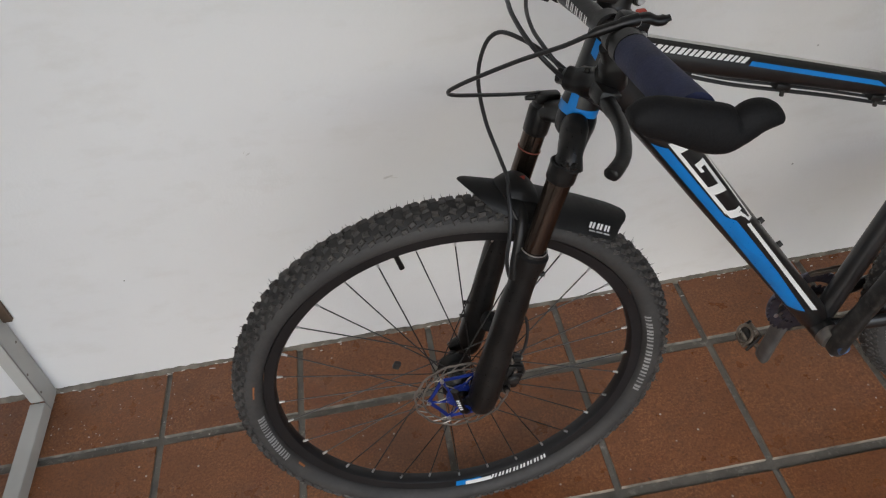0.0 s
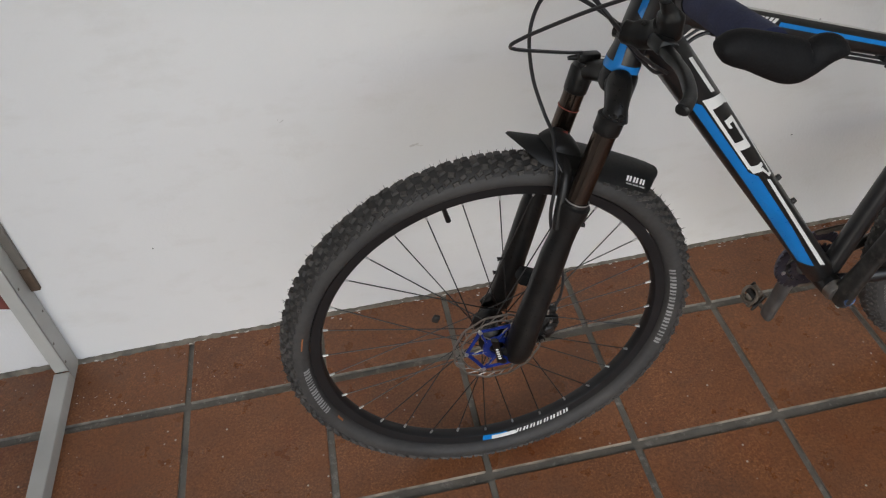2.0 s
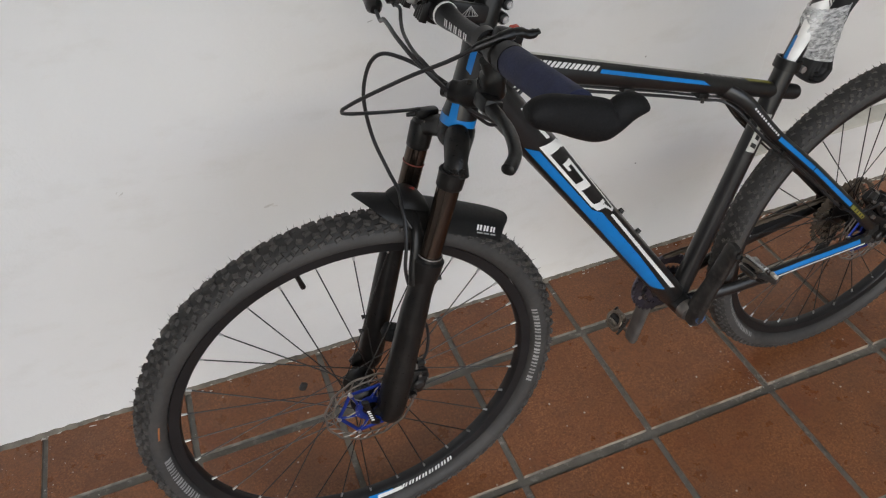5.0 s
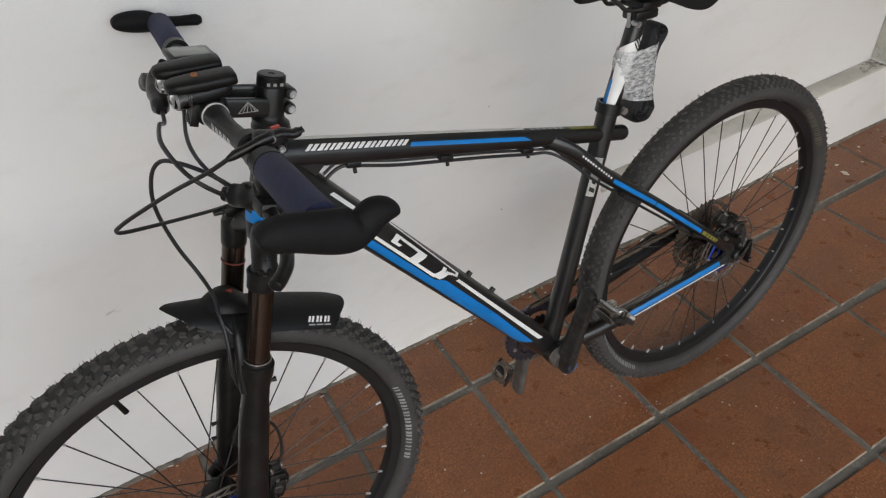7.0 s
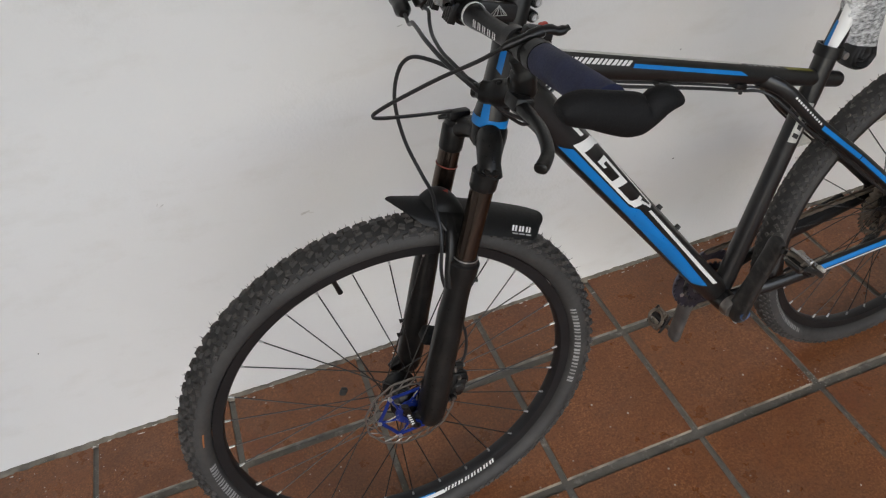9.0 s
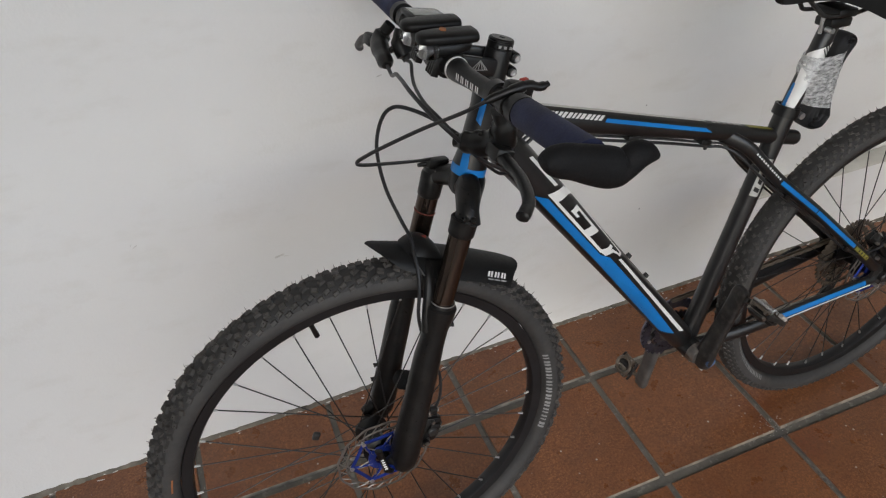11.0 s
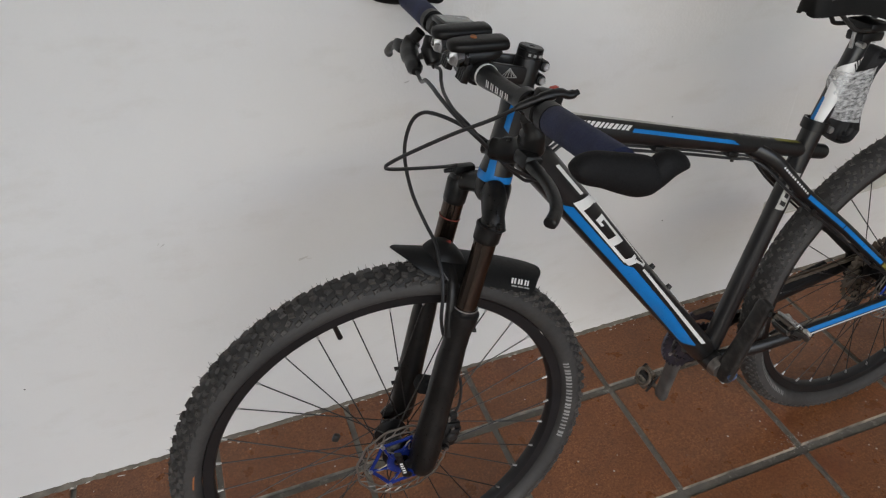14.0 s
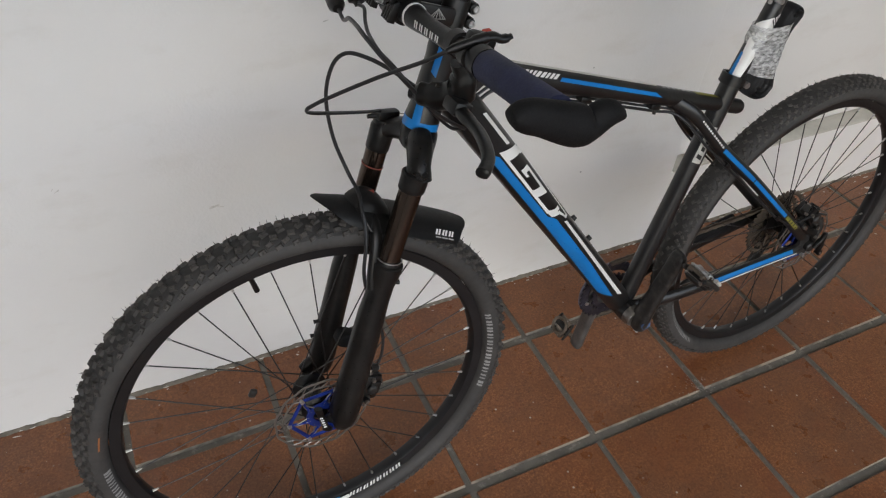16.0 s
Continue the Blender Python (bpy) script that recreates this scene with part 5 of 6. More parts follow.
LAMPB = simple("soft_black_lamp_shell", (0.0055, 0.0053, 0.005), 0.42, 0, 0.2, 50, 0.0002)
LAMPB.node_tree.nodes["Principled BSDF"].inputs["Specular IOR Level"].default_value = 0.25
lamp(0.017, 0.1680, 1.0455, True)
lamp(-0.032, 0.1665, 1.0480, False)
unit = part("bar_computer", box((0.187, 0.098, 1.0385), (0.056, 0.040, 0.007), Euler((0.05, 0.22, 0.06)), 0.002), PLASTIC, bike, "flat bar computer with a grey glossy screen")
part("screen", box((0.1875, 0.098, 1.0425), (0.046, 0.033, 0.0012), Euler((0.05, 0.22, 0.06)), 0.0004), simple("grey_glossy_screen", (0.26, 0.27, 0.25), 0.12, 0, 0.05), unit, "pale grey blank screen")

# ---- hoses and cables
def hose(name, rows, r, steps=8):
    part(name, tube(catmull(LL(rows), steps), r, 8), CABLE, bike)


def run(name, rows, r, steps=8):
    part(name, tube(catmull([Vector((u, -w, h)) for u, w, h in rows], steps), r, 8), CABLE, bike)


run("front_brake_hose", [(0.168, 0.092, 0.932), (0.159, 0.072, 0.935), (0.141, 0.040, 0.947), (0.120, 0.015, 0.957), (0.102, -0.014, 0.955), (0.087, -0.028, 0.935), (0.077, -0.033, 0.891), (0.083, -0.035, 0.829), (0.096, -0.024, 0.778), (0.1005, 0.004, 0.757), (0.0965, 0.024, 0.744), (0.0945, 0.040, 0.724), (0.0890, 0.053, 0.696), (0.0825, 0.058, 0.662), (0.0850, 0.054, 0.628), (0.094, 0.044, 0.59)], 0.0027)
run("front_brake_hose", [(0.080, 0.050, 0.552), (0.098, 0.044, 0.540), (0.111, 0.042, 0.518), (0.113, 0.043, 0.488), (0.107, 0.046, 0.458), (0.094, 0.050, 0.440)], 0.0025)
run("lockout_cable", [(0.146, 0.177, 1.027), (0.124, 0.158, 1.010), (0.090, 0.123, 0.985), (0.049, 0.084, 0.953), (0.031, 0.066, 0.937), (0.025, 0.054, 0.926), (0.035, 0.042, 0.914), (0.089, 0.000, 0.882), (0.140, -0.040, 0.853), (0.165, -0.062, 0.839)], 0.0024)
run("rear_brake_hose", [(0.136, -0.129, 0.966), (0.131, -0.100, 0.964), (0.126, -0.076, 0.972), (0.118, -0.040, 0.988), (0.108, 0.012, 0.999), (0.104, 0.045, 1.000), (0.107, 0.080, 0.992), (0.114, 0.103, 0.982), (0.130, 0.108, 0.962), (0.160, 0.090, 0.925), (0.195, 0.062, 0.885), (0.232, 0.040, 0.852), (0.252, 0.030, 0.836)], 0.0027)
run("gear_cable", [(0.162, -0.120, 0.972), (0.158, -0.090, 0.978), (0.151, -0.070, 0.970), (0.144, -0.045, 0.965), (0.139, -0.015, 0.963), (0.138, 0.010, 0.959), (0.139, 0.035, 0.957), (0.143, 0.050, 0.951), (0.156, 0.058, 0.932), (0.185, 0.046, 0.893), (0.225, 0.036, 0.848), (0.250, 0.022, 0.832)], 0.0025)
under = [(0.284, 0.006, 0.846), (0.300, 0.004, 0.868), (0.322, 0.004, 0.878), (0.341, 0.006, 0.874), (0.409, 0.006, 0.848), (0.483, 0.006, 0.825), (0.564, 0.006, 0.800), (0.636, 0.008, 0.777), (0.672, 0.014, 0.768), (0.70, 0.028, 0.748), (0.745, 0.042, 0.700), (0.80, 0.052, 0.650), (0.90, 0.060, 0.560), (0.985, 0.066, 0.483), (1.04, 0.070, 0.455), (1.10, 0.075, 0.462), (1.135, 0.076, 0.452)]
hose("rear_brake_hose", under, 0.0026)
hose("gear_cable", [(u, w - 0.009, h + 0.0035) for u, w, h in under[1:9]] + [(0.72, -0.03, 0.735), (0.80, -0.052, 0.655), (0.95, -0.06, 0.52), (1.06, -0.066, 0.43)], 0.0022)
for u, h in ((0.341, 0.877), (0.486, 0.830), (0.634, 0.785)):
    part("cable_guide", box(L(u, 0.002, h), (0.022, 0.020, 0.009), Euler((0, 0.3, 0)), 0.002), PLASTIC, bike)
    part("guide_screw", tube([L(u, 0.010, h - 0.004), L(u, 0.010, h - 0.012)], 0.003, 8), DUSTY, bike)
for u, w, h in ((0.80, 0.052, 0.652), (0.985, 0.066, 0.484)):
    part("cable_clip", box(L(u, w, h), (0.016, 0.010, 0.009), Euler((0, 0.74, 0)), 0.002), PLASTIC, bike)

# ---- seat post and saddle
post = part("seat_post", tube([L(0.80, 0, 0.757), L(0.868, 0, 0.938)], 0.0148, 22), BLACK, bike, "black seat post with white and blue panel")
pk = Skin(L(0.80, 0, 0.757), L(0.868, 0, 0.938), 0.0148)
part("white_panel", pk.quad(bmesh.new(), [(0.22, 25), (0.87, -38), (0.72, 104), (0.22, 75)], 8), WHITE, post)
part("blue_panel", pk.quad(bmesh.new(), [(0.22, 76), (0.46, 82), (0.46, 100), (0.22, 106)], 3), BLUE, post)
for i in range(3):
    part("black_slash", pk.quad(bmesh.new(), [(0.715 + 0.036 * i, -26), (0.732 + 0.036 * i, -28), (0.800 + 0.036 * i, 20), (0.783 + 0.036 * i, 20)], 2, lift=0.0014), BLACK, post)
clampb = bmesh.new()
block(clampb, L(0.872, 0, 0.942), (0.048, 0.034, 0.016), Euler((0, 0.08, 0)), 0.004)
block(clampb, L(0.872, 0, 0.960), (0.042, 0.052, 0.014), Euler((0, 0.08, 0)), 0.004)
part("saddle_clamp", clampb, PLASTIC, bike)
for u in (0.848, 0.896):
    part("clamp_bolt", tube([L(u, 0.0, 0.925), L(u, 0.0, 0.955)], 0.0035, 10), SILVER, bike)
part("clamp_bolt", tube([L(0.846, 0.012, 0.936), L(0.846, 0.026, 0.936)], 0.0045, 10), SILVER, bike)
for w in (1, -1):
    rl = catmull(LL([(0.79, 0.012 * w, 0.995), (0.81, 0.018 * w, 0.975), (0.83, 0.022 * w, 0.962), (0.90, 0.022 * w, 0.957), (0.95, 0.026 * w, 0.972), (0.972, 0.034 * w, 0.985)]), 5)
    part("saddle_rail", tube(rl, 0.0035, 8), DUSTY, bike)
SAD = [(0.7165, 0.006, 0.996, 0.006), (0.718, 0.014, 1.008, 0.020), (0.722, 0.020, 1.020, 0.032), (0.732, 0.0245, 1.031, 0.043), (0.752, 0.028, 1.040, 0.052), (0.785, 0.032, 1.045, 0.059), (0.82, 0.039, 1.048, 0.068), (0.86, 0.052, 1.050, 0.086), (0.90, 0.066, 1.052, 0.108), (0.930, 0.073, 1.054, 0.114), (0.960, 0.073, 1.056, 0.100), (0.983, 0.062, 1.055, 0.074), (0.992, 0.045, 1.050, 0.052)]
fine_a = catmull([Vector((u, half, top)) for u, half, top, drop in SAD], 4)
fine_b = catmull([Vector((u, drop, 0)) for u, half, top, drop in SAD], 4)
SAD = [(p.x, p.y, p.z, q.y) for p, q in zip(fine_a, fine_b)]
sbm = bmesh.new()
NR = 22
rings = []
for u, half, top, drop in SAD:
    ring = []
    for k in range(NR):
        a = math.pi * (k / (NR - 1)) * 1.0
        x = math.cos(a)
        prof = (1 - abs(x) ** 6) * 0.72 + 0.28 * math.sqrt(max(0, 1 - x * x))
        ring.append(sbm.verts.new((u, -x * half * (0.86 + 0.14 * (1 - prof)), top - drop + drop * prof)))
    for k in range(1, 8):
        x = -1 + 2 * k / 8
        ring.append(sbm.verts.new((u, -x * half * 0.96, top - drop + 0.55 * drop * (1 - x ** 4))))
    rings.append(ring)
for r0, r1 in zip(rings, rings[1:]):
    for k in range(len(r0)):
        j = (k + 1) % len(r0)
        sbm.faces.new((r0[k], r0[j], r1[j], r1[k]))
sbm.faces.new(rings[0])
sbm.faces.new(rings[-1])
saddle = part("saddle", sbm, LEATHER, bike, "black stitched saddle")
for w in (1, -1):
    seam = catmull([Vector((u + 0.010 * (k < 2), -w * half * (0.955 if k > 2 else 0.80), top - drop * (0.62 - 0.045 * k))) for k, (u, half, top, drop) in enumerate(SAD[6:-6:4])], 4)
    part("seam", tube(seam, 0.0007, 6), simple("dark_grey_thread", (0.06, 0.058, 0.055), 0.7), saddle, "grey stitched seam")

# ---- spare inner tube, folded and wrapped in film, strapped behind the post
roll_b = bmesh.new()
LOOP = [(0.8925, 0.763), (0.886, 0.790), (0.882, 0.830), (0.890, 0.866), (0.9075, 0.888), (0.9055, 0.901), (0.892, 0.908), (0.877, 0.900), (0.866, 0.868), (0.8575, 0.830), (0.852, 0.795), (0.8405, 0.774), (0.8425, 0.757), (0.856, 0.7475), (0.879, 0.7465), (0.8925, 0.763)]
for k in range(4):                       # nested loops of the flattened tube
    o = 0.0015 * (-1) ** k
    lp = []
    for u, h in LOOP:
        cu, ch = 0.8680 + 0.165 * (h - 0.775), min(max(h, 0.7745), 0.887)
        lp.append(Vector((cu + (u - cu) * (1 - 0.235 * k), o, ch + (h - ch) * (1 - 0.235 * k))))
    lp = catmull(lp, 3)
    sweep(roll_b, lp, [(0.0024, 0.0165 - 0.0006 * k)] * len(lp), 12, up=(0, 1, 0), power=2.4)
roll = part("spare_inner_tube", roll_b, TUBER, bike, "folded black spare inner tube wrapped in clear film")
fb = bmesh.new()
grid = []
for i in range(31):
    f_ = i / 30
    cu, half = 0.857 + 0.001 * f_ - 0.006 * math.sin(math.pi * f_), 0.0345 + 0.006 * math.sin(math.pi * min(1.0, f_ * 0.8)) + 0.001 * f_
    row = []
    for j in range(56):
        a = 2 * math.pi * j / 56
        c, s_ = math.cos(a), math.sin(a)
        c, s_ = math.copysign(abs(c) ** 0.75, c), math.copysign(abs(s_) ** 0.75, s_)
        d = 1 + 0.055 * noise.noise((c * 3 + f_ * 2, s_ * 3, f_ * 9)) + 0.045 * noise.noise((c * 9, s_ * 9 + f_ * 5, f_ * 26))
        row.append(fb.verts.new((cu + half * c * d, 0.0215 * s_ * d, 0.790 + 0.0925 * f_ - 0.010 * c * (1 - f_) + 0.0015 * noise.noise((c * 4, s_ * 4, 7.0 + 3 * round(f_))))))
    grid.append(row)
for i in range(30):
    for j in range(56):
        fb.faces.new((grid[i][j], grid[i][(j + 1) % 56], grid[i + 1][(j + 1) % 56], grid[i + 1][j]))
part("clear_film", fb, FILM, roll, "crumpled clear plastic film")

# ---- drive train
bbx, bbz = 0.662, 0.3145


def crank(sgn, tip):
    hub = Vector((0.6551, -0.066, 0.3250)) if sgn > 0 else Vector((bbx, 0.063, bbz))
    end = Vector((tip[0], -0.088 * sgn, tip[1]))
    pts = [hub + (hub - end).normalized() * 0.018, hub + (hub - end).normalized() * 0.012, hub, hub.lerp(end, 0.15), hub.lerp(end, 0.5), hub.lerp(end, 0.9), end, end + (end - hub).normalized() * 0.010, end + (end - hub).normalized() * 0.014]
    arm = part("crank_arm", tube(pts, [(0.009, 0.014), (0.0115, 0.020), (0.0125, 0.0215), (0.0115, 0.0200), (0.0095, 0.0170), (0.0095, 0.0165), (0.0095, 0.0175), (0.0085, 0.015), (0.005, 0.009)], 18, up=(0, 1, 0), power=2.8), WORN if sgn > 0 else GREYARM, bike, "worn dark grey crank arm" if sgn > 0 else "worn grey crank arm, coloured paler as if in brighter light")
    return end, arm


TL = Vector((0.689, 0, 0.490))
TR = Vector((0.647, 0, 0.123))
endl, arml = crank(1, (TL.x, TL.z))
endr, armr = crank(-1, (TR.x, TR.z))
part("crank_bolt", lathe(bmesh.new(), [(0.0, -0.0838), (0.0042, -0.0838), (0.0050, -0.0852), (0.0082, -0.0852), (0.0092, -0.0866), (0.0104, -0.0864), (0.0110, -0.0845), (0.0110, -0.078), (0.0, -0.078)], 24, False, (0.6570, 0, 0.3275)), CAPB, arml, "blue crank bolt cap")
part("crank_sleeve", lathe(bmesh.new(), [(0.0, -0.060), (0.0165, -0.060), (0.0178, -0.058), (0.0178, -0.046), (0.0, -0.046)], 22, False, (0.650, 0, 0.3250)), STEEL, arml, "silver clamp sleeve")
part("pinch_bolt", tube([(0.6490, -0.074, 0.3040), (0.6510, -0.066, 0.3020)], 0.0032, 8), SILVER, arml)


BEIGE = simple("worn_beige_steel", (0.34, 0.30, 0.25), 0.4, 0.5, 0.5, 70, 0.0003)
BRIGHT = simple("polished_worn_steel", (0.50, 0.48, 0.44), 0.34, 0.6, 0.5, 70, 0.0003)


def pedal(end, sgn, tilt):
    m = Matrix.Translation(end + (Vector((0.008, -0.053, -0.009)) if sgn > 0 else Vector((0, 0.055, 0)))) @ pose(0, 0, 0, 0, tilt, 0) @ Matrix.Diagonal((0.82, 1.0, 0.82, 1) if sgn > 0 else (0.68, 0.85, 0.68, 1))
    body = part("pedal", tube([(0, -0.028, 0), (0, -0.012, 0), (0, 0.012, 0), (0, 0.030, 0)], [(0.008, 0.008), (0.013, 0.010), (0.013, 0.010), (0.010, 0.010)], 14), DUSTY, bike, "dark clipless pedal with bare metal spring")
    body.matrix_basis = m
    part("pedal_axle", tube([(0, 0.028 * sgn, 0), (0, 0.055 * sgn, 0)], 0.0072, 12), GREASE, body)
    for s in (1, -1):
        jb = box((0.030 * s, 0, 0.010), (0.012, 0.034, 0.007), Euler((0, 0.3 * s, 0)), 0.002)
        block(jb, (0.024 * s, 0.016, 0.007), (0.020, 0.006, 0.012), None, 0.002)
        block(jb, (0.024 * s, -0.016, 0.007), (0.020, 0.006, 0.012), None, 0.002)
        part("binding_jaw", jb, GREASE, body)
        part("jaw_bolt", tube([(0.030 * s, -0.010, 0.013), (0.030 * s, -0.010, 0.016)], 0.003, 8), STEEL, body)
        part("spring_block", box((0.020 * s, 0, -0.008), (0.018, 0.036, 0.014), Euler((0, -0.5 * s, 0)), 0.004), DUSTY, body)
        part("spring", tube([(0.024 * s, -0.020, -0.006), (0.024 * s, 0.020, -0.006)], 0.0048, 10), STEEL, body)
        part("cage_side", tube([(-0.034, 0.026 * s, 0.002), (0.0, 0.030 * s, 0.006), (0.034, 0.026 * s, 0.002)], [(0.003, 0.006)] * 3, 8), DUSTY, body)
    if sgn > 0:                              # bare bright binding: horn, coil and a pierced front plate
        part("binding_horn", tube(catmull([(-0.020, -0.019, 0.014), (-0.036, -0.014, 0.018), (-0.040, 0.0, 0.019), (-0.036, 0.014, 0.018), (-0.020, 0.019, 0.014)], 5), 0.0030, 8), SILVER, body)
        part("spring_coil", tube([(-0.008 + 0.0072 * math.cos(q * 0.8), -0.020 + 0.040 * q / 48, 0.014 + 0.0072 * math.sin(q * 0.8)) for q in range(49)], 0.0015, 6), SILVER, body)
        ring = [(0.038 + 0.003 * math.sin(3 * a), 0.016 * math.cos(a), 0.004 + 0.010 * math.sin(a)) for a in (2 * math.pi * q / 24 for q in range(25))]
        part("front_plate", tube(ring, 0.0024, 8), BRIGHT, body, "pale worn front plate of the binding")
        for q in (-0.009, 0.0, 0.009):
            part("plate_bar", tube([(0.038, q, -0.004), (0.040, q * 0.6, 0.013)], 0.0017, 8), BRIGHT, body)
        part("horn_end", tube([(0.012, -0.022, 0.016), (0.026, -0.026, 0.013)], [0.0052, 0.0048], 10), BRIGHT, body)
        part("horn_end", tube([(0.014, 0.022, 0.018), (0.030, 0.024, 0.015)], [0.0046, 0.0050], 10), BRIGHT, body)
    else:                                    # the far pedal shows its open round binding
        part("binding_ring", tube([(0.026 * math.cos(a), 0.002 + 0.024 * math.sin(a), 0.017) for a in (2 * math.pi * q / 20 for q in range(21))], 0.0050, 8), GREASE, body, "oily worn binding ring")
        part("cleat_plate", box((-0.012, 0.0, 0.012), (0.018, 0.024, 0.003), Euler((0, -0.35, 0)), 0.001), BEIGE, body, "worn pale cleat plate")
    return body


pedal(endl, 1, 38)
pedal(endr, -1, -55)


def gear(name, r, teeth, y, centre, mat, parent, hole, label=""):
    b = bmesh.new()
    n = teeth * 4
    o0, o1, i0, i1 = [], [], [], []
    for k in range(n):
        a = 2 * math.pi * k / n
        rr = r + (0.0032 if k % 4 in (1, 2) else -0.0022)
        c, s = math.cos(a), math.sin(a)
        for lst, q, yy in ((o0, rr, y - 0.0011), (o1, rr, y + 0.0011), (i0, hole, y - 0.0016), (i1, hole, y + 0.0016)):
            lst.append(b.verts.new(Vector(centre) + Vector((q * c, yy, q * s))))
    for k in range(n):
        j = (k + 1) % n
        b.faces.new((o0[k], o0[j], o1[j], o1[k]))
        b.faces.new((i0[k], i1[k], i1[j], i0[j]))
        b.faces.new((o0[k], i0[k], i0[j], o0[j]))
        b.faces.new((o1[k], o1[j], i1[j], i1[k]))
    return part(name, b, mat, parent, label)


RINGC = (bbx + 0.008, 0, bbz - 0.005)
CHAINR = simple("worn_violet_black_alloy", (0.030, 0.029, 0.042), 0.36, 0.5, 0.6, 60, 0.0003, 0, 0.35)
big = gear("chainring", 0.070, 34, 0.050, RINGC, CHAINR, bike, 0.052, "dark violet-grey worn chainring")
gear("chainring", 0.046, 22, 0.043, RINGC, CHAINR, bike, 0.034)
ring_g = bmesh.new()
lathe(ring_g, [(0.055, 0.0535), (0.068, 0.0535), (0.071, 0.055), (0.071, 0.058), (0.055, 0.058)], 64, True, RINGC)
part("chain_guard_ring", ring_g, simple("dull_violet_grey", (0.13, 0.13, 0.17), 0.36, 0.7, 0.7, 60, 0, 0, 0.7), bike, "dull violet-grey outer chainring")
for k in range(4):
    a = radians(20 + 90 * k)
    sp = tube([Vector(RINGC) + Vector((0.012 * math.cos(a), 0.062, 0.012 * math.sin(a))), Vector(RINGC) + Vector((0.052 * math.cos(a), 0.054, 0.052 * math.sin(a)))], [(0.011, 0.006), (0.007, 0.004)], 10, up=(0, 1, 0))
    part("spider_arm", sp, DUSTY, armr)
    c = Vector(RINGC) + Vector((0.057 * math.cos(a), 0.050, 0.057 * math.sin(a)))
    part("chainring_bolt", tube([c + Vector((0, -0.004, 0)), c + Vector((0, 0.010, 0))], 0.0045, 10), SILVER, armr)
CR = (BASE, 0, AXLE)
for k, t in enumerate((42, 34, 28, 23, 19, 16, 13, 11)):
    r = t * 0.00197
    hole = r - 0.0085 if k < 3 else max(0.017, r * 0.62)
    cog = gear("sprocket", r, t, 0.020 + 0.0039 * k, CR, CASS, bike, hole, "dusty brown steel sprocket" if k == 0 else "")
    if k < 3:                                # open carrier arms inside the large sprockets
        for q in range(6):
            a1 = 2 * math.pi * q / 6 + 0.12 * k
            pa, pb, pc = (Vector((BASE + rr * math.cos(a), 0.020 + 0.0039 * k, AXLE + rr * math.sin(a))) for rr, a in ((0.018, a1), (hole * 0.62, a1 + 0.22), (hole + 0.002, a1 + 0.30)))
            part("carrier_arm", tube([pa, pb, pc], [(0.0045, 0.0014), (0.0032, 0.0012), (0.0050, 0.0012)], 8, up=(0, 1, 0)), GREASE, cog)
# chain runs, as links
cv, cf = [], []


def chain_run(a, b):
    a, b = Vector(a), Vector(b)
    n = int((b - a).length / 0.0127)
    d = (b - a).normalized()
    up = Vector((0, 1, 0)).cross(d).normalized()
    for i in range(n):
        c = a + d * (0.0127 * (i + 0.5))
        w = 0.0032 if i % 2 else 0.0024
        for s in (1, -1):
            i0 = len(cv)
            for e, hgt in ((-0.0074, 0.0028), (-0.0035, 0.0042), (0.0035, 0.0042), (0.0074, 0.0028)):
                for q in (1, -1):
                    for t in (0, 0.0012):
                        cv.append(c + d * e + up * (hgt * q) + Vector((0, s * (w + t), 0)))
            for m in range(3):
                o = i0 + m * 4
                cf.extend([[o, o + 4, o + 6, o + 2], [o + 1, o + 3, o + 7, o + 5], [o, o + 1, o + 5, o + 4], [o + 2, o + 6, o + 7, o + 3]])


chain_run((bbx, 0.050, bbz + 0.068), (BASE - 0.01, 0.036, AXLE + 0.040))
chain_run((bbx, 0.050, bbz - 0.072), (BASE + 0.008, 0.044, AXLE - 0.150))
chain_run((BASE + 0.042, 0.040, AXLE - 0.02), (BASE + 0.034, 0.044, AXLE - 0.075))
cm = bpy.data.meshes.new("chain")
cm.from_pydata([tuple(v) for v in cv], [], cf)
cm.materials.append(GREASE)
cm.update()
ch = new("chain", cm)
ch.parent = bike
tagged(ch, "oily roller chain", kind="stuff")
# rear mech
part("mech_hanger", prism([(-0.008, 0.01), (0.012, 0.01), (0.016, -0.03), (0.004, -0.034)], 0.006, Matrix.Translation((BASE + 0.006, 0.070, AXLE))), DUSTY, bike)
mb = bmesh.new()
block(mb, (BASE + 0.014, 0.070, AXLE - 0.045), (0.034, 0.026, 0.030), Euler((0, 0.5, 0)), 0.006)
block(mb, (BASE + 0.022, 0.052, AXLE - 0.066), (0.026, 0.022, 0.034), Euler((0, 0.2, 0)), 0.005)
mech = part("rear_derailleur", mb, PLASTIC, bike, "black rear derailleur")
for w in (0.040, 0.050):
    part("mech_cage", tube([(BASE + 0.026, w, AXLE - 0.075), (BASE + 0.012, w, AXLE - 0.12), (BASE + 0.006, w, AXLE - 0.150)], [(0.0015, 0.010), (0.0015, 0.008), (0.0015, 0.010)], 8, up=(0, 1, 0)), DUSTY, mech)
gear("jockey_wheel", 0.021, 11, 0.0, (BASE + 0.026, 0.045, AXLE - 0.078), PLASTIC, mech, 0.004)
gear("jockey_wheel", 0.021, 11, 0.0, (BASE + 0.006, 0.045, AXLE - 0.145), PLASTIC, mech, 0.004)
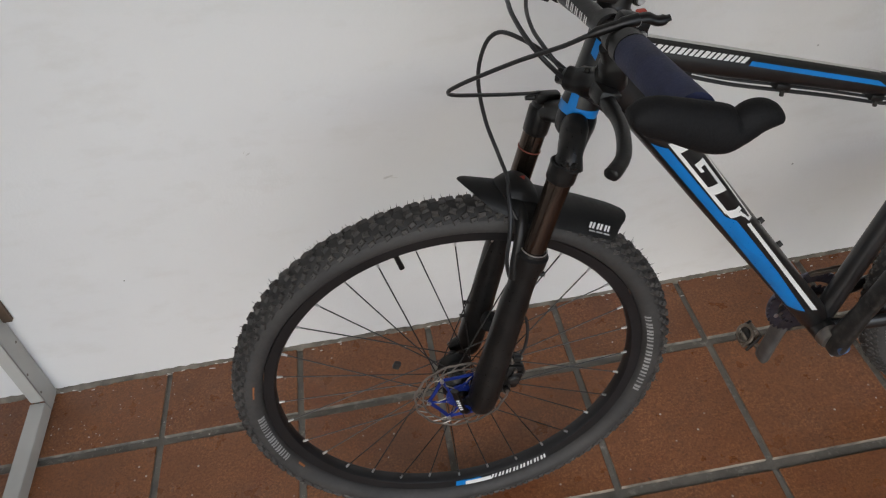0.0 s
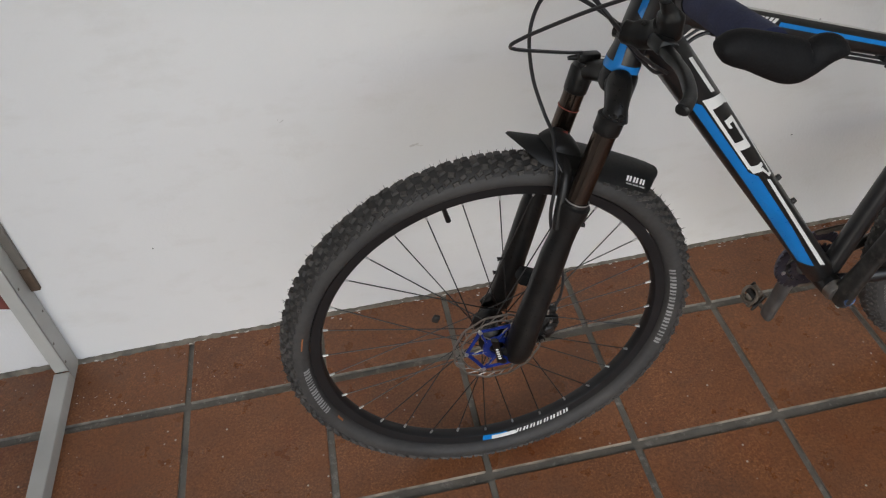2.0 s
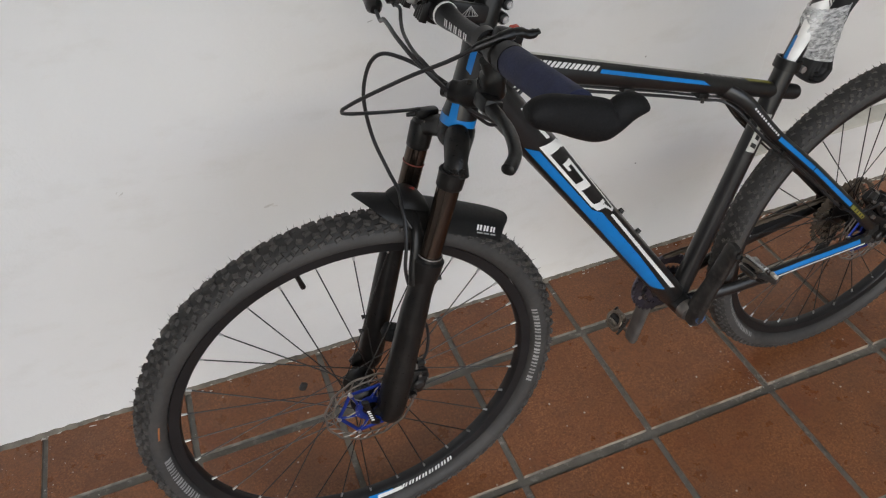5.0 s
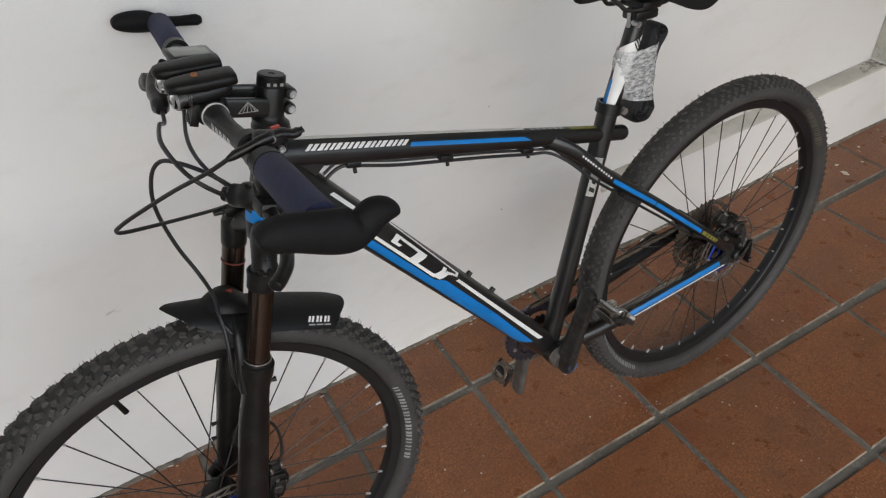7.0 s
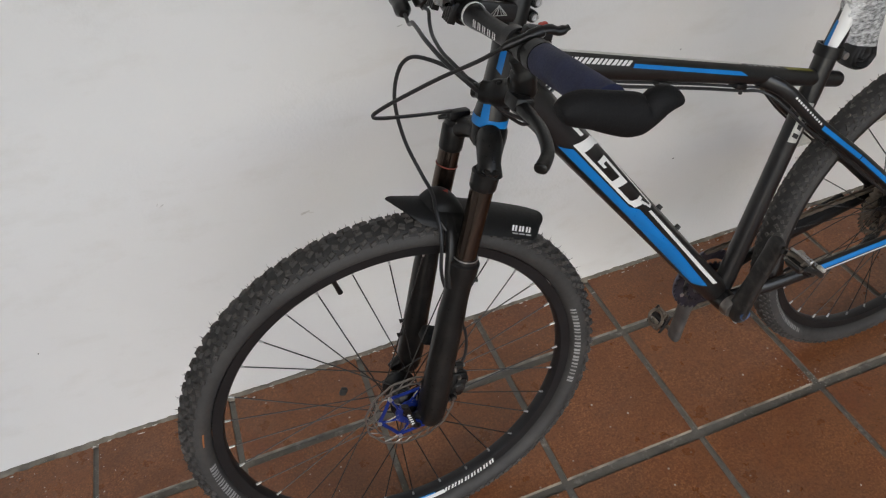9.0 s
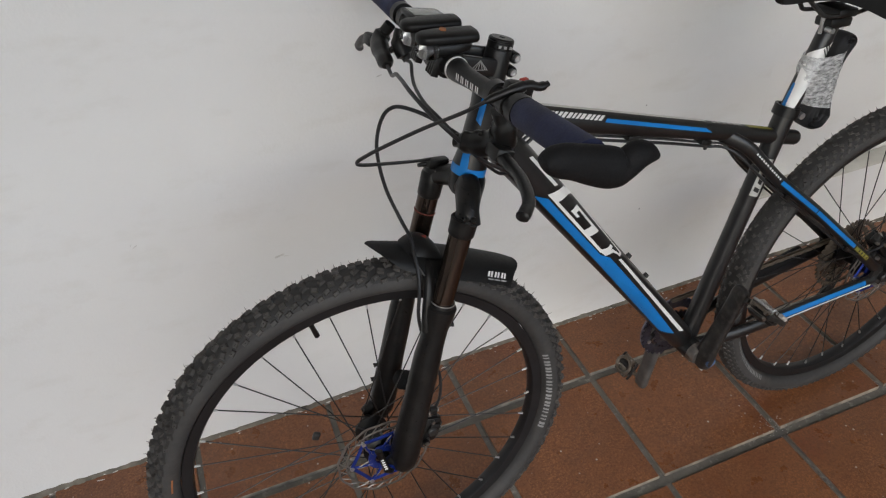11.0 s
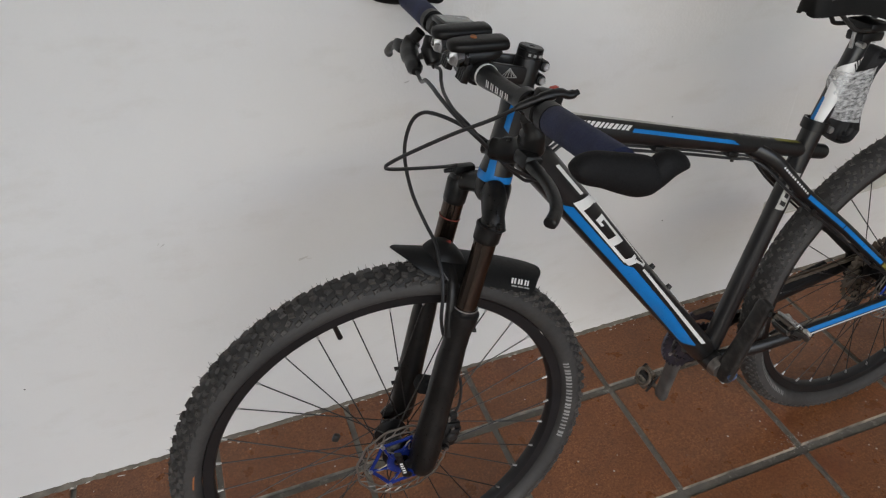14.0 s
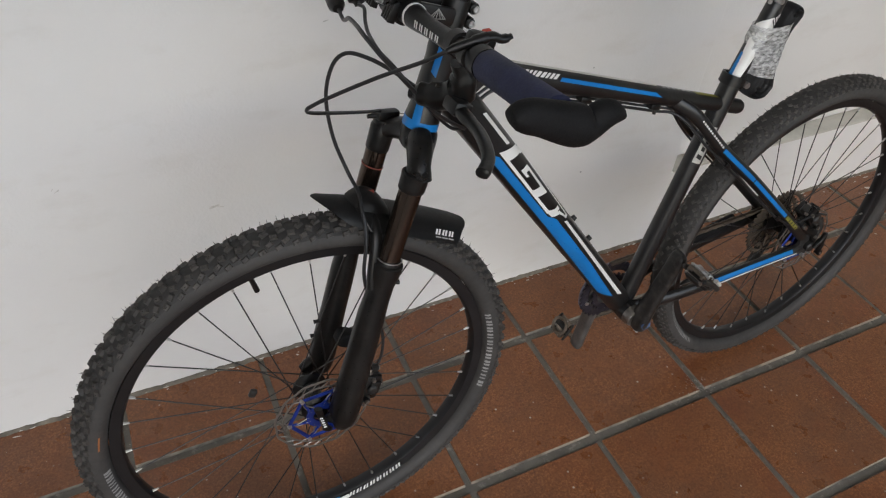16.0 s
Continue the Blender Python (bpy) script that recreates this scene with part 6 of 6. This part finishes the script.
# magnet on the front spokes, and chain stay guard seen through the spokes
part("spoke_magnet", box(Vector((-0.096, 0.0, 0.054)), (0.012, 0.008, 0.015), Euler((0, 0.5, 0)), 0.003), DUSTY, front_wheel, "small dull black spoke magnet")
sg = catmull(LL([(0.86, -0.058, 0.352), (0.95, -0.064, 0.362), (1.03, -0.068, 0.372)]), 4)
part("chain_stay_guard", tube(sg, [(0.012, 0.018)] * len(sg), 12), FOAM, bike, "black chain stay protector")

# ------------------------------------------------------------ grey metal rack beside the wall
rack = thing("metal_rack", Matrix.Translation((0, 0, 0)), "grey painted folded-steel rack upright standing against the wall", "rack")
RX = -1.553


def leaning(bm):
    for v in bm.verts:
        v.co.x += 0.035 * v.co.z
    return bm


up = bmesh.new()
block(up, (RX + 0.0165, WALL_Y - 0.030, 0.80), (0.003, 0.054, 1.60), None, 0.0008, 1)
block(up, (RX + 0.0015, WALL_Y - 0.0555, 0.818), (0.033, 0.003, 1.564), None, 0.0008, 1)
part("upright", leaning(up), RACK, rack, "grey angle-steel upright", smooth=False)
part("foot_rail", box((RX + 0.0015, (WALL_Y - 1.16) / 2 - 0.020, 0.0185), (0.036, 1.28, 0.035), None, 0.003, 2), RACK, rack, "grey square-tube foot rail", smooth=False)
part("cross_rail", box((RX - 0.40, WALL_Y - 0.050, 0.352), (0.80, 0.022, 0.050), None, 0.002, 1), RACK, rack, "grey cross rail", smooth=False)
part("cover_strip", leaning(box((RX + 0.026, WALL_Y - 0.006, 1.0), (0.022, 0.009, 1.34), None, 0.001, 1)), RACKDARK, rack, "dull grey-brown cover strip", smooth=False)
part("strip_end", leaning(box((RX + 0.026, WALL_Y - 0.006, 0.296), (0.022, 0.010, 0.066), None, 0.001, 1)), simple("bare_brown_wood", (0.10, 0.066, 0.042), 0.7, 0, 0.4, 40), rack, "bare brown wooden end of the strip", smooth=False)
for y, z in ((0.016, 0.205), (0.050, 0.130), (0.050, 0.062), (0.046, 0.31)):
    part("rivet", lathe(bmesh.new(), [(0.0, -0.0012), (0.0025, -0.0010), (0.0035, 0.0), (0.0, 0.0)], 10, False), RACKDARK, rack).matrix_basis = Matrix.Translation((RX + 0.0182 + 0.035 * z, WALL_Y - y, z)) @ pose(0, 0, 0, 0, 0, 90)
part("red_tag", box((RX - 0.040, WALL_Y - 0.012, 0.255), (0.05, 0.004, 0.055), Euler((0, 0.3, 0)), 0.001), simple("dull_red_card", (0.16, 0.05, 0.04), 0.6, 0, 0.3, 40), rack, "dull red scrap behind the upright")

# ------------------------------------------------------------ rough cement line along the foot of the wall
eb = bmesh.new()
rng = random.Random(11)
n = 900
prev = None
for i in range(n + 1):
    x = -2.8 + (EAST_X + 2.8) * i / n
    d = 0.0058 + (0.004 if x < -1.0 else 0.0) - (0.0025 if x > 0.9 else 0.0) + 0.004 * noise.noise((x * 2.2, 3.1, 0)) + 0.003 * noise.noise((x * 9.0, 0.3, 0)) + 0.004 * noise.noise((x * 47.0, 2.0, 0)) + 0.003 * noise.noise((x * 150.0, 5.0, 0))
    h = 0.006 + 0.004 * noise.noise((x * 7.0, 7.3, 0)) + 0.004 * noise.noise((x * 60.0, 4.0, 0))
    d, h = max(0.002, d), max(0.001, h)
    ring = [eb.verts.new(p) for p in ((x, WALL_Y + 0.001, h), (x, WALL_Y - d * 0.35, 0.0018 + h * 0.6), (x, WALL_Y - d, 0.0016), (x, WALL_Y - d - 0.004, -0.004), (x, WALL_Y + 0.001, -0.004))]
    if prev:
        for k in range(4):
            eb.faces.new((prev[k], prev[k + 1], ring[k + 1], ring[k]))
    prev = ring
ce = new("trim_wall_foot", finish("cement_line", eb, CEMENT))
tagged(ce, "rough grey cement line along the foot of the wall", "trim", kind="structure")

# ------------------------------------------------------------ dry fibres and dirt caught in the corners
DEBRIS = simple("dry_dark_dirt", (0.10, 0.082, 0.062), 0.85, 0, 0.5, 60)
rng = random.Random(17)


def fibres(name, label, n, place, length, r):
    """Short bent strands scattered about; place() gives each one's middle and heading."""
    bm = bmesh.new()
    for i in range(n):
        c, d = place()
        d = d.normalized() * rng.uniform(*length) / 2
        bend = Vector((rng.uniform(-1, 1), 0.0, rng.uniform(-1, 1))) * d.length * 0.35
        sweep(bm, [c - d, c + bend, c + d], [r * 0.6, r * rng.uniform(0.8, 1.4), r * 0.5], 5)
    tagged(new(name, finish(name, bm, DEBRIS)), label, "debris", kind="stuff")


def niche_place():
    a = abs(rng.gauss(0, 0.030))
    if rng.random() < 0.88:
        c = Vector((NICHE[1] - 0.006 - a * 1.5, WALL_Y + rng.uniform(0.004, 0.054), NICHE[2] + 0.0062))
        return c, Vector((rng.uniform(-1, 1), rng.uniform(-1, 1), 0.05))
    c = Vector((NICHE[1] - 0.0065, WALL_Y + rng.uniform(0.006, 0.054), NICHE[2] + 0.006 + a * 0.9))
    return c, Vector((0.03, rng.uniform(-1, 1), rng.uniform(-1, 1)))


def corner_place():
    k = rng.random()
    a = abs(rng.gauss(0, 0.055))
    if k < 0.45:
        return Vector((EAST_X - 0.004 - a, WALL_Y - rng.uniform(0.002, 0.010), 0.003)), Vector((1, rng.uniform(-0.3, 0.3), 0.05))
    if k < 0.75:
        return Vector((EAST_X - rng.uniform(0.002, 0.012), WALL_Y - 0.004 - a, 0.003)), Vector((rng.uniform(-0.3, 0.3), 1, 0.05))
    return Vector((EAST_X - rng.uniform(0.001, 0.004), WALL_Y - rng.uniform(0.001, 0.006), 0.004 + a * 0.4)), Vector((rng.uniform(-0.2, 0.2), rng.uniform(-0.2, 0.2), 1))


fibres("niche_debris", "dry dark fibres caught in the corner of the niche", 75, niche_place, (0.006, 0.024), 0.00045)
fibres("corner_debris", "dark dirt gathered in the corner of the floor", 70, corner_place, (0.005, 0.022), 0.0013)

# ------------------------------------------------------------ small nicks and scuffs in the plaster
rng = random.Random(8)
for dark, spots in ((False, ((-0.663, 0.475, 0.015, 0.15), (-0.650, 0.471, 0.008, -0.2), (-0.914, 0.583, 0.007, 0.5), (-0.920, 0.588, 0.004, 0.9), (-0.415, 0.82, 0.006, 0.2))),
                    (True, ((0.222, 0.325, 0.0024, 0.3), (-1.25, 0.317, 0.0022, 0.8)))):
    nv, nf = [], []
    for x, z, r, tw in spots:
        n0, k = len(nv), 9
        nv.append((x, WALL_Y - 0.0011, z))
        for q in range(k):
            a = 2 * math.pi * q / k
            e = r * rng.uniform(0.6, 1.1)
            cx, cz = e * math.cos(a), e * math.sin(a) * (0.75 if dark else 0.22)
            nv.append((x + cx * math.cos(tw) - cz * math.sin(tw), WALL_Y - 0.0004, z + cx * math.sin(tw) + cz * math.cos(tw)))
        nf.extend((n0, n0 + 1 + q, n0 + 1 + (q + 1) % k) for q in range(k))
    nm = bpy.data.meshes.new("wall_nicks")
    nm.from_pydata(nv, [], nf)
    nm.materials.append(RIMB if dark else NICK)
    nm.update()
    tagged(new("wall_specks" if dark else "wall_nicks", nm), "tiny dark specks on the white plaster" if dark else "small grey nicks and scuffs in the white plaster", "wall mark", kind="stuff")

# ------------------------------------------------------------ floor tiles, last
def tile_mesh(sx, sy, seed, lip=True):
    rng = random.Random(seed)
    bm = bmesh.new()
    block(bm, (0, 0, -0.006), (sx, sy, 0.012), None, 0.0018, 1)
    for v in bm.verts:
        v.co.x += rng.uniform(-0.0008, 0.0008)
        v.co.y += rng.uniform(-0.0008, 0.0008)
    me = finish("tile", bm, TILE, False)
    me.materials.append(SMEAR)
    me.materials.append(LIP if lip else SMEAR)
    for p in me.polygons:
        # edges facing the open side take the painted-in lit tone
        if p.normal.y < -0.5:
            p.material_index = 2
        elif abs(p.normal.z) < 0.25:
            p.material_index = 1
    return me


GX, GY = 0.014, 0.021
full = [tile_mesh(PX - GX, PY - GY, s) for s in range(4)]
edge = [tile_mesh(PX - GX, 0.198 - GY / 2 - 0.006, s + 10, False) for s in range(3)]
rng = random.Random(3)
for i in range(-9, 6):
    for j in range(-7, 1):
        x = (i + 0.5) * PX
        if j == 0:
            me, y = edge[(i * 7) % 3], (GY / 2 + 0.198 - 0.006) / 2
        else:
            me, y = full[(i * 5 + j * 3) % 4], (j + 0.5) * PY
        t = new("tile", me)
        t.parent = floor
        t.matrix_basis = pose(x + rng.uniform(-0.0015, 0.0015), y + rng.uniform(-0.0015, 0.0015), rng.uniform(-0.0008, 0.0008), rng.uniform(-0.1, 0.1), rng.uniform(-0.1, 0.1), rng.uniform(-0.25, 0.25))
# cut tiles at the end wall
cut = tile_mesh(EAST_X - 6 * PX - 0.02, PY - GY, 30)
cut_edge = tile_mesh(EAST_X - 6 * PX - 0.02, 0.198 - GY / 2 - 0.006, 31, False)
for j in range(-7, 1):
    t = new("tile", cut_edge if j == 0 else cut)
    t.parent = floor
    t.matrix_basis = pose((6 * PX + EAST_X) / 2, (GY / 2 + 0.192) / 2 if j == 0 else (j + 0.5) * PY, 0)

# ------------------------------------------------------------ dried paint drops on the tiles
rng = random.Random(21)
pv, pf = [], []
for i in range(480):
    if i < 34 or i >= 420:
        x, y, r = 2.13 - abs(rng.gauss(0, 0.34)), 0.17 - abs(rng.gauss(0, 0.13)), min(0.012, 0.0022 * math.exp(rng.gauss(0, 0.75)))
    elif i < 110:
        x, y, r = rng.uniform(-1.9, 1.9), 0.191 - abs(rng.gauss(0, 0.014)), rng.uniform(0.0006, 0.0024)
    elif i >= 310:                      # whitewash flakes along the foot of the wall
        x, y, r = rng.uniform(-1.7, 1.6), 0.1945 - abs(rng.gauss(0, 0.0035)), rng.uniform(0.0008, 0.0024)
    elif i >= 230:                      # a pale scuff of cement dust at a tile corner
        x, y, r = rng.gauss(0.300, 0.030), rng.gauss(-0.290, 0.020), rng.uniform(0.0003, 0.0009)
    elif i < 185:
        x, y, r = rng.gauss(-1.35, 0.22), rng.uniform(-0.02, 0.18), rng.uniform(0.0005, 0.0014)
    else:
        x, y, r = rng.uniform(-1.9, 2.1), rng.uniform(-1.0, 0.17), rng.uniform(0.0006, 0.0016)
    n0, k, st, tw = len(pv), 11, rng.uniform(1.0, 2.4), rng.uniform(0, 3.1)
    if 34 <= i < 110 or 310 <= i < 420:
        st, tw = rng.uniform(1.5, 4.5), rng.uniform(-0.2, 0.2)
    pv.append((x, y, 0.0021))
    for q in range(k):
        a = 2 * math.pi * q / k
        e = r * rng.uniform(0.6, 1.2)
        cx, cy = e * st * math.cos(a), e * math.sin(a)
        pv.append((x + cx * math.cos(tw) - cy * math.sin(tw), y + cx * math.sin(tw) + cy * math.cos(tw), 0.0013))
    for q in range(k):
        pf.append((n0, n0 + 1 + q, n0 + 1 + (q + 1) % k))
pm = bpy.data.meshes.new("paint_drops")
pm.from_pydata(pv, [], pf)
pm.materials.append(PAINT)
pm.update()
tagged(new("paint_drops", pm), "small dried white paint drops on the tiles", "paint stain", kind="stuff")
